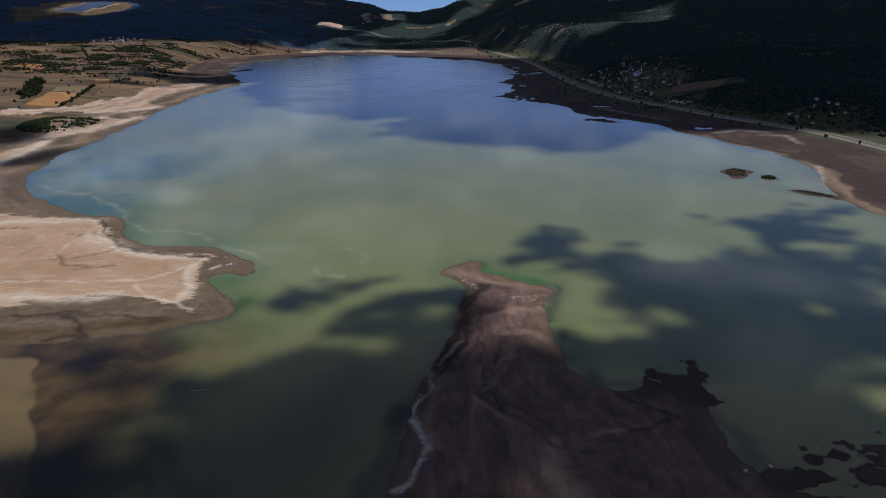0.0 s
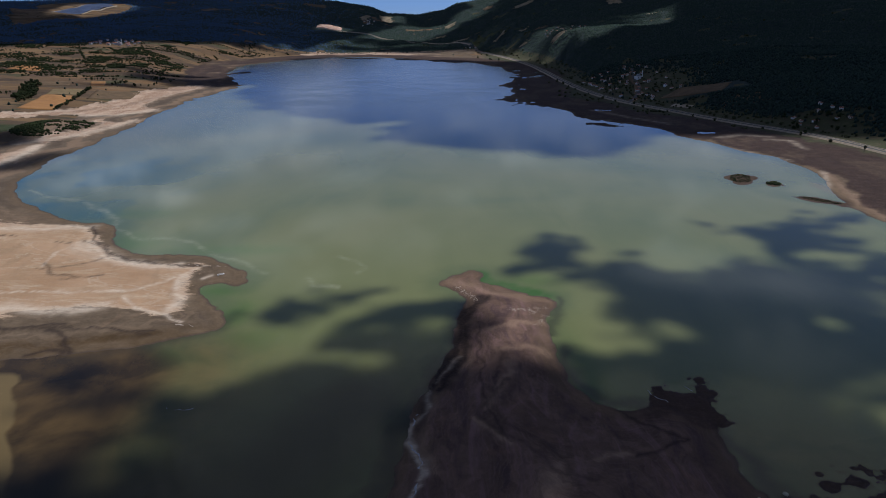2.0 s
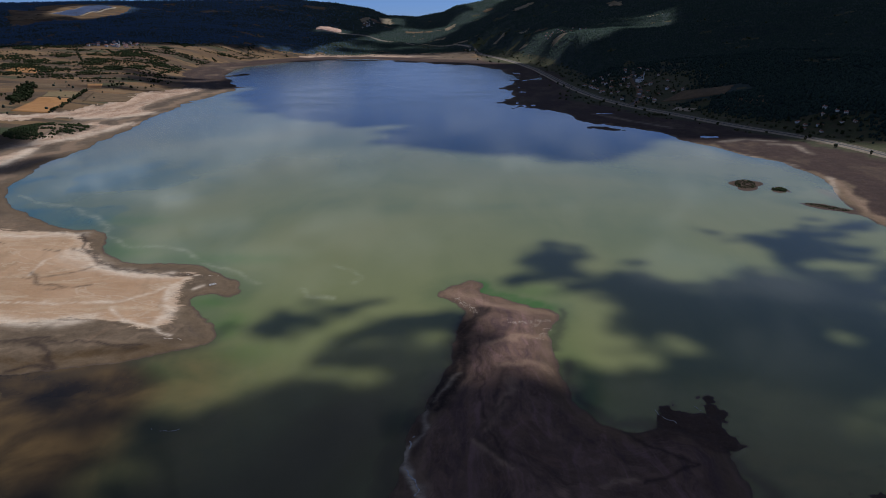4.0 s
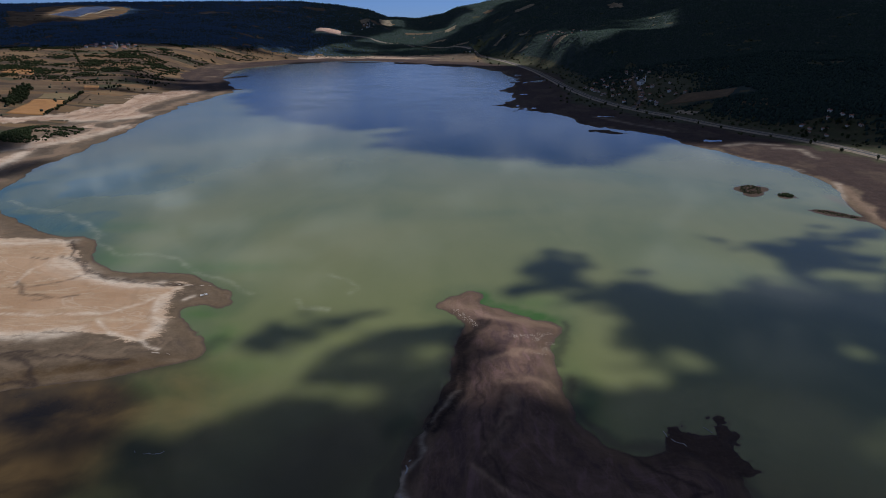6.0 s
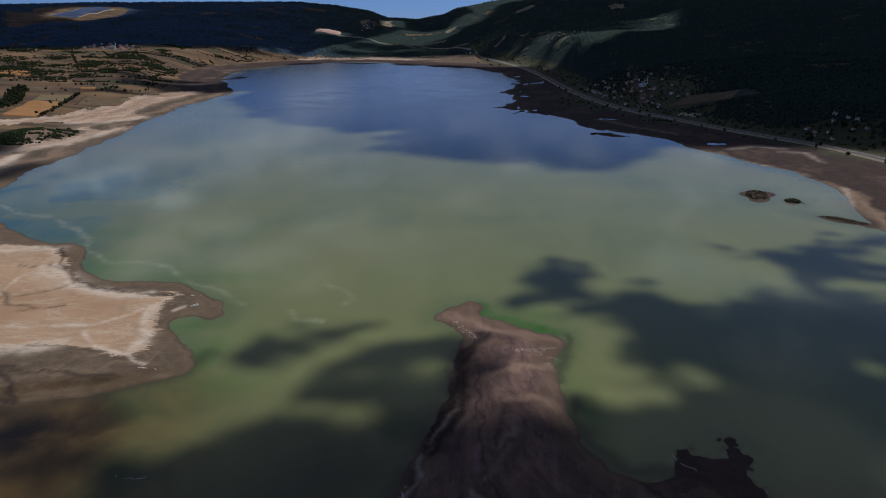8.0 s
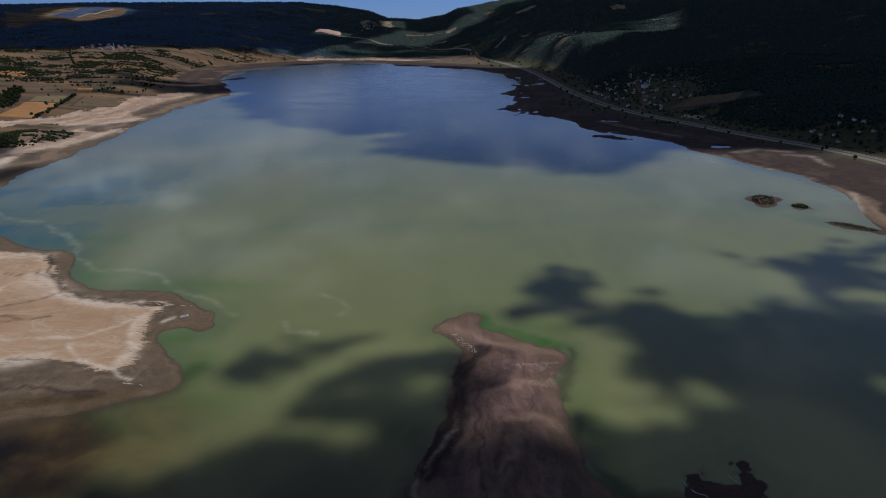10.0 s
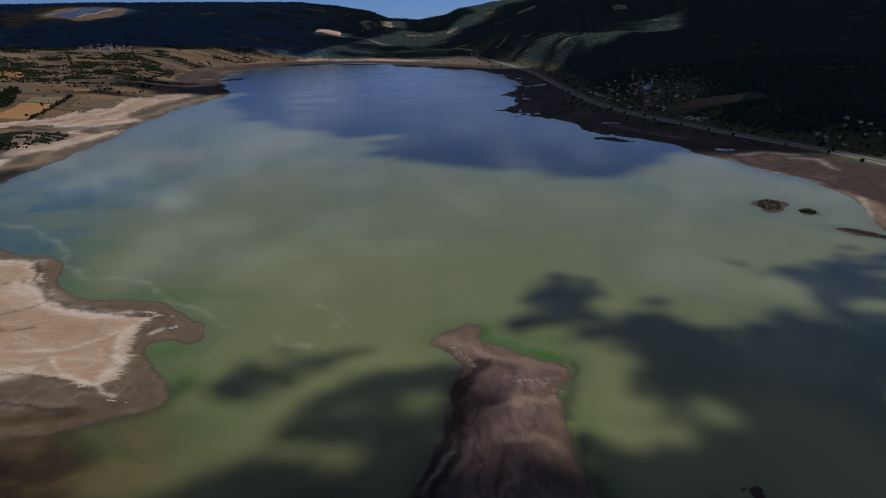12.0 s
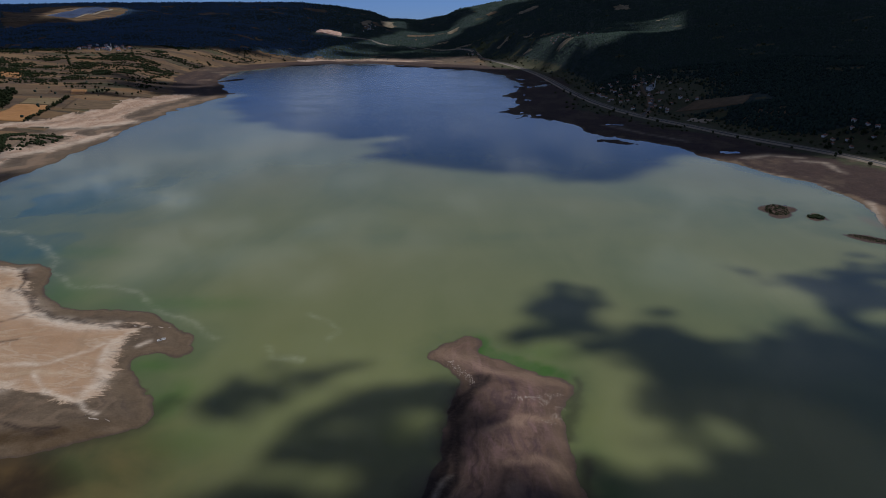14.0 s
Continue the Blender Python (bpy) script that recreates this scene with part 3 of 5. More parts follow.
def land_distance(x, y):
    """Metres inland from the waterline; negative on the lake."""
    d = -signed(LAKE, x, y)
    for bx, by, a, b, turn, _ in BANKS:
        c, s = math.cos(radians(turn)), math.sin(radians(turn))
        u, v = ((x - bx) * c + (y - by) * s) / a, (-(x - bx) * s + (y - by) * c) / b
        d = np.maximum(d, (1 - np.sqrt(u * u + v * v) + (0.5 if a < 14 else 0.22) * fbm(x / 5 / max(1, a / 9), y / 5 / max(1, a / 9), 3, 7)) * min(a, b))
    marsh = smooth(x, 138, 152) * (1 - smooth(y - 0.25 * (x - 150), 236, 256))
    d = np.maximum(d, np.where(marsh > 0, (fbm(x / 9, y / 6, 4, 17) - 0.4) * 9 - (1 - marsh) * 9, -1e9))
    far = np.clip(np.hypot(x, y) / 700, 0.45, 2.5)
    d = d + 1.5 * fbm(x / 5.5, y / 5.5, 3, 6) * (1 - smooth(np.hypot(x, y), 600, 900))
    d = d + far * (2.6 * fbm(x / 14, y / 14, 5, 1) + (4.5 * fbm(x / 60, y / 60, 4, 2) + 2.5 * fbm(x / 24, y / 24, 3, 3)) * smooth(np.hypot(x, y), 500, 1200))
    d = d + smooth(x, 60, 170) * smooth(y, 1000, 1250) * (1 - smooth(y, 2300, 2700)) * (16 * fbm(x / 46, y / 60, 5, 55) + 8 * fbm(x / 17, y / 24, 3, 56)) * (1 - smooth(np.abs(d), 50, 110))
    return d


def polar(x, y):
    return np.hypot(x - CENTRE[0], y - CENTRE[1]), np.degrees(np.arctan2(x - CENTRE[0], y - CENTRE[1]))


def height(x, y, d=None):
    """Height of the ground over the lake."""
    x, y = np.asarray(x, float), np.asarray(y, float)
    if d is None:
        d = land_distance(x, y)
    far, az = polar(x, y)
    d0, ridge, power = (np.interp(az, *t) for t in (SHORE_AZ, RIDGE_AZ, POWER_AZ))
    s = np.clip((far - d0) / (4600 - d0), 0, 1.0)
    plain = 1 - 0.75 * smooth(-x, 250, 480) * smooth(far, 1450, 1800) * (1 - smooth(far, 2600, 3000))
    hill = ridge * s**power + plain * (fbm(x / 520, y / 520, 4, 5) * 34 + fbm(x / 150, y / 150, 3, 8) * 9) * np.clip(s * 3, 0, 1) * np.clip((1 - s) * 6, 0, 1)
    hill = hill - np.clip(far - 4620, 0, 900) * 0.12
    flat = smooth(d, 60, 320)
    road = smooth(line_distance(ROAD, x, y), 20, 160)
    hill = hill * np.where(x > 150, flat * (0.06 + 0.94 * road), flat)
    land = 0.55 * (1 - np.exp(-np.clip(d, 0, None) / 5)) + 0.011 * np.clip(d, 0, 150)
    step = 0.22 * np.sin(np.clip(d, 0, 60) * 0.5 + 3 * fbm(x / 40, y / 40, 2, 4)) * smooth(d, 2, 8) * (1 - smooth(d, 40, 60))
    low = -0.045 * np.clip(-d, 0, 60)
    mound = 11 * np.exp(-(((x + 668) / 58) ** 2 + ((y - 1110) / 72) ** 2) ** 1.5)
    east = smooth(x, 100, 220) * smooth(y, 980, 1080) * smooth(d, 6, 25) * (1 - smooth(d, 90, 140))
    pools = east * np.clip(fbm(x / 48, y / 30, 4, 12) - 0.5, 0, 1) * 9
    return np.where(d > 0, land + step, low) + hill + mound - pools + fbm(x / 9, y / 9, 3, 9) * 0.12 * smooth(d, 1, 12)


def zones(x, y, d):
    """Sand, farmland, wood and pasture over the plan."""
    far, az = polar(x, y)
    sand = signed(SAND, x, y)
    along_d = d / 7 + 1.2 * fbm(x / 110, y / 110, 3, 24)
    head = np.minimum(d - 125 - 50 * fbm(x / 120, y / 90, 3, 26), 430 + 60 * fbm(x / 160, y / 160, 3, 27) - d)
    strip = np.where((y > 2300) & (x < 60) & (x > -640), np.clip(head * 0.5, -40, 16) + 12 * fbm(x / 150, y / 60, 4, 28) - 34 * smooth(x, -220, 60) - 34 * smooth(-x, 520, 640), -60.0)
    sand = np.maximum(sand, np.clip(strip, -60, 40))
    for drift in WEST_SAND:
        sand = np.maximum(sand, np.clip(signed(drift, x, y) * 0.8, -60, 14) + 10 * fbm(along_d, (x + y) / 300, 4, 25) + 1)
    west = smooth(-x, 250, 480)
    edge = np.interp(az, [-40, -27, -20, -12], [2600, 2600, 2700, 2760])
    farm = west * smooth(d, 110, 160) * (1 - smooth(far, edge, edge + 200)) * smooth(y, 640, 760)
    farm = farm * (1 - smooth(sand, -3, 4))
    right = smooth(line_distance(ROAD, x, y), 45, 120) * smooth(az, 2.0, 5.0) * (x > np.interp(y, [p[1] for p in ROAD[::-1]], [p[0] for p in ROAD[::-1]]))
    wood = np.maximum(right, smooth(far, edge - 20, edge + 200) * smooth(fbm(x / 330, y / 260, 4, 31), -1.1, -0.9))
    glade = smooth(fbm(x / 75, y / 70, 4, 33), 0.62, 0.72)
    clear = np.maximum(np.exp(-(((x - 500) / 130) ** 2 + ((y - 1560) / 200) ** 2)), np.exp(-(((x - 620) / 90) ** 2 + ((y - 1050) / 60) ** 2)))
    wood = wood * (1 - glade * 0.95) * (1 - np.clip(clear * 1.3, 0, 1))
    green = smooth(y, 2650, 2900) * smooth(d, 340, 470) * (1 - smooth(far, 3200, 3500)) * smooth(az, -16, -11)
    green = np.maximum(green, smooth(d, 40, 100) * smooth(x, 100, 200) * smooth(y, 500, 700) * smooth(d, 90, 150) * 0.55)
    green = np.maximum(green, 1.1 * np.exp(-(((x + 765) / 62) ** 2 + ((y - 1095) / 46) ** 2)))
    green = np.maximum(green, 0.3 * np.exp(-(((x + 668) / 64) ** 2 + ((y - 1112) / 82) ** 2) ** 2))
    farm = np.maximum(farm, glade * smooth(d, 150, 250) * smooth(far, 1100, 1400))
    open_land = 1 - smooth(np.hypot((x + 1925) / 250, (y - 3600) / 330) - 0.3 * fbm(x / 120, y / 120, 3, 36), 0.9, 1.1)
    return sand, np.maximum(farm, open_land), wood * (1 - open_land), green


def put_attr(me, name, values):
    a = me.attributes.new(name, "FLOAT", "POINT")
    a.data.foreach_set("value", np.asarray(values, np.float32))


ring = [300.0]
while ring[-1] < 4990:
    ring.append(ring[-1] + min(22.0, max(0.9, ring[-1] ** 2 / 140000)))
RINGS = np.concatenate([np.linspace(4, 300, 16)[:-1], ring])
TURNS = np.radians(np.concatenate([np.linspace(-180, -44, 46)[:-1], np.linspace(-44, 44, 760), np.linspace(44, 180, 46)[1:-1]]))
HUB = (0.0, -100.0)
gx = HUB[0] + RINGS[:, None] * np.sin(TURNS)[None]
gy = HUB[1] + RINGS[:, None] * np.cos(TURNS)[None]
gd = land_distance(gx, gy)
gz = height(gx, gy, gd)


def grid_faces(rows, cols):
    i = np.arange(rows - 1)[:, None] * cols
    j = np.arange(cols)[None]
    k = (j + 1) % cols
    return np.stack([i + j, i + cols + j, i + cols + k, i + k], -1).reshape(-1, 4)


def sheet(name, x, y, z, faces, material):
    me = bpy.data.meshes.new(name)
    co = np.stack([x.ravel(), y.ravel(), z.ravel()], 1)
    used = np.unique(faces)
    index = np.full(len(co), -1)
    index[used] = np.arange(len(used))
    co, faces = co[used], index[faces]
    me.vertices.add(len(co))
    me.vertices.foreach_set("co", co.ravel())
    me.loops.add(faces.size)
    me.loops.foreach_set("vertex_index", faces.ravel())
    me.polygons.add(len(faces))
    me.polygons.foreach_set("loop_start", np.arange(len(faces)) * 4)
    me.polygons.foreach_set("loop_total", np.full(len(faces), 4))
    me.polygons.foreach_set("use_smooth", np.ones(len(faces), bool))
    me.materials.append(material)
    me.update(calc_edges=True)
    me.validate()
    return new(name, me), used


FACES = grid_faces(*gx.shape)
ground, used = sheet("ground", gx, gy, gz, FACES, MAT_GROUND)
tagged(ground, "dry lake bed, pale sand, stubble fields and wooded hills", "ground", kind="structure")
gsand, gfarm, gwood, ggreen = zones(gx, gy, gd)
for attr_name, values in (("shore", gd), ("sand", gsand), ("farm", gfarm), ("wood", gwood), ("green", ggreen)):
    put_attr(ground.data, attr_name, values.ravel()[used])
rust = smooth(-gx, 140, 175) * (1 - smooth(gy, 380, 400)) * (1 - smooth(gd, 14, 30))
put_attr(ground.data, "rust", rust.ravel()[used])
put_attr(ground.data, "spit", (smooth(gx, -60, -30) * (1 - smooth(gx, 130, 160)) * (1 - smooth(gy, 500, 520))).ravel()[used])
put_attr(ground.data, "pink", (smooth(gy, 560, 760) * (gx < 0)).ravel()[used])
# dried channels and cart tracks on the spit and the sand
CHANNELS = [([(29, 435), (27, 429), (23, 420), (16, 412), (13, 402), (11, 385), (11, 370), (8, 356), (2, 338), (-6, 316)], 3.4, 1.0), ([(34, 436), (29, 429), (25, 420)], 2.0, 0.9),
            ([(21, 418), (15, 388), (9, 358), (-1, 328), (-9, 303), (-13, 280)], 4.0, 0.6),
            ([(24, 395), (23, 370), (24, 340), (22, 310), (27, 290), (33, 270)], 0.9, 0.6), ([(36, 360), (33, 330), (26, 305), (32, 285), (48, 272), (58, 255), (62, 236)], 1.4, 0.35),
            ([(78, 400), (74, 375), (76, 345), (82, 315), (100, 285), (118, 270)], 1.3, 0.7), ([(118, 270), (104, 262), (92, 258)], 1.2, 0.7),
            ([(-330, 560), (-300, 545), (-285, 520), (-300, 500), (-330, 492)], 1.4, 0.6), ([(-245, 505), (-215, 497), (-200, 499)], 1.6, 0.8), ([(-300, 470), (-270, 478)], 1.3, 0.6),
            ([(-330, 385), (-270, 392), (-220, 388), (-190, 380)], 1.4, 0.6)]
CHANNELS += [([(32, 434), (25, 422), (18, 407), (14, 392), (14, 371), (14, 351), (7, 335), (-1, 315)], 3.6, 1.0),
             ([(38, 325), (29, 310), (20, 296), (19, 287), (29, 276), (40, 270), (48, 262), (51, 250), (62, 244), (68, 241)], 1.6, 0.5),
             ([(-790, 1215), (-719, 1246), (-632, 1262), (-580, 1290)], 5.0, 0.55), ([(-745, 1275), (-695, 1330), (-672, 1420), (-655, 1540)], 7.0, 0.35),
             ([(-425, 575), (-398, 574)], 1.6, 0.8), ([(-329, 505), (-314, 482), (-289, 475)], 1.8, 0.6), ([(-350, 556), (-336, 555)], 1.5, 0.6),
             ([(-304, 387), (-284, 393), (-255, 395)], 1.8, 0.8), ([(-260, 389), (-245, 379), (-237, 364), (-231, 358), (-246, 361), (-256, 355)], 2.2, 0.8),
             ([(-235, 392), (-210, 386), (-192, 385)], 1.5, 0.8), ([(-337, 600), (-317, 562), (-293, 532), (-263, 509), (-238, 503)], 2.0, 0.8)]
# white salt rims and drift lines on the sand, paler silt and one painted sunlit patch on the spit
SALT = [([(440, 1009), (482, 1025), (516, 1007)], 7, 0.45), ([(500, 985), (533, 975), (527, 920)], 5, 0.4), ([(425, 930), (448, 885), (470, 850)], 4, 0.35), ([(300, 1290), (350, 1200), (400, 1130)], 5, 0.3), ([(430, 700), (462, 748), (478, 790)], 4, 0.5),
        ([(-341, 445), (-290, 447), (-234, 448), (-214, 466), (-204, 487), (-192, 499)], 1.6, 0.8), ([(-234, 439), (-215, 419), (-197, 411), (-177, 400)], 1.8, 1.0),
        ([(-319, 556), (-300, 528), (-270, 508), (-237, 497), (-216, 497)], 6.0, 0.9), ([(-360, 420), (-326, 420), (-302, 422), (-277, 414), (-243, 421)], 6.0, 0.9),
        ([(-328, 499), (-336, 530), (-328, 560)], 1.8, 0.7), ([(-322, 547), (-304, 532), (-287, 518)], 11.0, 0.8), ([(-189, 471), (-180, 477)], 2.0, 0.9),
        ([(-435, 592), (-392, 593), (-339, 598)], 6.0, 0.9), ([(-205, 477), (-197, 444), (-187, 433), (-192, 415)], 4.0, 0.8),
        ([(9, 349), (2, 333), (-5, 316), (-10, 296), (-16, 286), (-17, 273), (-13, 264), (-10, 253), (-9, 245), (-12, 233), (-15, 224), (-21, 218)], 1.5, 0.8),
        ([(-719, 1247), (-632, 1268), (-587, 1335)], 12, 0.8), ([(-656, 995), (-602, 1060), (-583, 1130), (-575, 1210)], 9, 0.7), ([(-600, 835), (-605, 930), (-622, 985)], 10, 0.9),
        ([(-850, 1222), (-790, 1240), (-740, 1290)], 8, 0.7)]
TAN = [([(545, 1075), (575, 1000), (592, 930), (604, 860), (612, 790)], 6.0, 0.9), ([(560, 900), (578, 850)], 5.0, 0.6), ([(470, 900), (505, 930), (540, 900)], 4.0, 0.4),
       ([(440, 560), (436, 612), (440, 650), (454, 705), (474, 760), (482, 815)], 8.5, 0.65), ([(520, 560), (500, 640), (530, 700)], 2.2, 0.6), ([(480, 600), (545, 610)], 2.0, 0.6),
       ([(15, 290), (27, 273), (32, 267)], 2.0, 0.8), ([(39, 345), (41, 333), (32, 316), (23, 299)], 2.6, 0.7), ([(33, 383), (57, 395), (70, 391)], 3.5, 0.8),
       # the stroke from (54, 248) is a warm patch, lightened for sun on it
       ([(36, 359), (53, 364), (64, 351)], 3.0, 0.8), ([(54, 248), (48, 232), (52, 214)], 7.0, 1.0), ([(71, 254), (88, 260)], 2.2, 0.7),
       ([(5, 462), (24, 452), (34, 440), (50, 436), (74, 426)], 5.0, 0.7), ([(14, 345), (4, 325), (-4, 305), (-9, 285), (-9, 262), (-5, 246)], 2.2, 0.6)]
for attr_name, strokes in (("salt", SALT), ("tan", TAN)):
    field = gx * 0
    for pts, wide, k in strokes:
        field = np.maximum(field, k * np.exp(-((line_distance(pts, gx + 3 * fbm(gx / 12, gy / 12, 3, 83), gy + 3 * fbm(gx / 12, gy / 12, 3, 84)) / wide) ** 2)))
    put_attr(ground.data, attr_name, field.ravel()[used])
crack = gx * 0
for pts, wide, k in CHANNELS:
    crack = np.maximum(crack, k * np.exp(-((line_distance(pts, gx + 2.5 * fbm(gx / 11, gy / 11, 3, 81), gy + 2.5 * fbm(gx / 11, gy / 11, 3, 82)) / wide) ** 2)))
weed = gx * 0
for bx, by, wa, wb, turn, _ in BANKS:
    weed = np.maximum(weed, 0.72 * (1 - smooth(np.hypot(gx - bx, gy - by), max(wa, wb), max(wa, wb) * 1.4)))
weed = np.maximum(weed, 0.6 * smooth(gx, 136, 150) * (1 - smooth(gy, 255, 275)))
weed = np.maximum(weed, 0.6 * smooth(gx, 84, 110) * smooth(gy + 0.4 * fbm(gx / 12, gy / 12, 3, 90) * 30, 276, 292) * (1 - smooth(gx, 170, 190)) * (1 - smooth(gy, 340, 350)))
flats = smooth(gx, 100, 220) * smooth(gy, 440, 560) * smooth(gd + 8 * fbm(gx / 30, gy / 30, 3, 96), 2 + 12 * (1 - smooth(gy, 740, 840)), 6 + 16 * (1 - smooth(gy, 740, 840))) * (1 - smooth(gd, 130, 170))
weed = np.maximum(weed, flats * (0.72 + 0.24 * smooth(fbm(gx / 30, gy / 55, 4, 95), -0.42, -0.12)))
weed = np.maximum(weed, 0.85 * smooth(-gx, 470, 540) * smooth(gy, 1700, 1790) * (1 - smooth(gy, 2300, 2480)) * (1 - smooth(gd + 50 * fbm(gx / 90, gy / 90, 3, 99), 190, 300)) * smooth(fbm(gx / 120, gy / 60, 3, 94), -0.7, -0.4))
weed = np.maximum(weed, 0.9 * smooth(gy, 2300, 2450) * (gx < 300) * smooth(gd, 2, 8) * (1 - smooth(gd + 40 * fbm(gx / 140, gy / 60, 3, 93), 120, 175)))
put_attr(ground.data, "weed", weed.ravel()[used])
put_attr(ground.data, "crack", crack.ravel()[used])

low = (gz < 0.25).ravel()
wet_faces = FACES[low[FACES].any(1)]
water, used = sheet("water", gx, gy, gx * 0, wet_faces, MAT_WATER)
tagged(water, "murky green shallow lake water mirroring clouds", "lake", kind="structure")
put_attr(water.data, "depth", np.clip(-gd, 0, None).ravel()[used])
SHOAL = smooth(-gx, 95, 215) * (1 - smooth(gy + 0.25 * (gx + 200), 345, 405))
put_attr(water.data, "silt", np.maximum(np.maximum(SHOAL, 0.42 * smooth(-gx, 50, 150) * (1 - smooth(gy + 0.25 * (gx + 200), 370, 440))), 0.3 * (1 - smooth(np.hypot(gx - 165, gy - 235), 25, 90))).ravel()[used])
bank = smooth(-gx - 245 + 0.55 * (335 - gy) + 4 * fbm(gx / 20, gy / 20, 3, 41), -3, 8) * (1 - smooth(gy, 325, 345))
bank = np.maximum(bank, 0.5 * np.exp(-(((gx - 440) / 16) ** 2 + ((gy - 715) / 42) ** 2)))
put_attr(water.data, "bank", bank.ravel()[used])
algae = gx * 0
for ax, ay, ar, br, k in ((32, 474, 6, 9, 1.6), (35, 464, 7, 7, 1.6), (42, 459, 8, 6, 1.6), (50, 454, 9, 6, 1.6), (59, 448, 9, 6, 1.5), (68, 441, 9, 7, 1.4), (78, 436, 8, 7, 1.0), (55, 462, 34, 16, 0.45), (-168, 448, 20, 12, 0.6), (-144, 412, 12, 22, 0.6), (-132, 374, 30, 16, 0.3), (-290, 550, 36, 30, 0.5),
                          (-190, 535, 60, 14, 0.4), (-175, 352, 40, 12, 0.45), (82, 330, 10, 40, 0.35), (-320, 640, 60, 20, 0.3)):
    algae = np.maximum(algae, k * np.exp(-(((gx - ax) / ar) ** 2 + ((gy - ay) / br) ** 2)))
put_attr(water.data, "algae", np.clip(algae, 0, 1.0).ravel()[used])


# bluer water along the west shore, partly mirrored sky put into the colour; black mud under the edge of the spit
clear = smooth(-gx + 0.15 * (gy - 700), 230, 430) * smooth(gy + 0.4 * gx, 380, 480) * (1 - smooth(gy, 820, 1050))
clear = np.maximum(clear, np.exp(-((line_distance([(-500, 760), (-420, 672), (-365, 640)], gx, gy) / 36) ** 2)))
clear = np.maximum(clear, 0.6 * np.exp(-((line_distance([(370, 1075), (412, 1000), (425, 915), (455, 868)], gx, gy) / 20) ** 2)))
put_attr(water.data, "clear", (clear * (1 - 0.45 * smooth(fbm(gx / 60, gy / 60, 4, 47), 0.0, 0.3))).ravel()[used])
# the two widest strokes deepen the cloud shade, the others are dark mud
mud_and_shade = gx * 0
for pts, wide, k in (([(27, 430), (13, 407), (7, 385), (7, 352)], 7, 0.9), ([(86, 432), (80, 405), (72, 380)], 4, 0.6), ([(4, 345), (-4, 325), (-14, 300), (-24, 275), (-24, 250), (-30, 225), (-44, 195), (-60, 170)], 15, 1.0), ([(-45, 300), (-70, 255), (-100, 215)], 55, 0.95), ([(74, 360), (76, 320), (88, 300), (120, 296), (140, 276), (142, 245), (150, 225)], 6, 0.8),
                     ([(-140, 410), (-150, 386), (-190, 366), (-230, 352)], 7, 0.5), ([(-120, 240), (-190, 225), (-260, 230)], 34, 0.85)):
    mud_and_shade = np.maximum(mud_and_shade, k * np.exp(-((line_distance(pts, gx + 5 * fbm(gx / 18, gy / 18, 4, 97), gy + 5 * fbm(gx / 18, gy / 18, 4, 98)) / wide) ** 2)))
put_attr(water.data, "near", ((1 - smooth(gy + 0.2 * gx, 400, 620)) * (1 - smooth(gx, 70, 150))).ravel()[used])
put_attr(water.data, "mud_and_shade", mud_and_shade.ravel()[used])
scum = gx * 0
for pts, wide in (([(-480, 735), (-445, 705), (-400, 690), (-330, 628), (-312, 596), (-282, 566), (-236, 560), (-190, 520), (-140, 482)], 3.0), ([(-88, 520), (-62, 490), (-70, 478)], 2.5),
                  ([(-105, 470), (-98, 458), (-80, 452)], 2.0)):
    scum = np.maximum(scum, np.exp(-((line_distance(pts, gx + 5 * fbm(gx / 25, gy / 25, 4, 91), gy + 5 * fbm(gx / 25, gy / 25, 4, 92)) / wide) ** 2)))
put_attr(water.data, "scum", scum.ravel()[used])


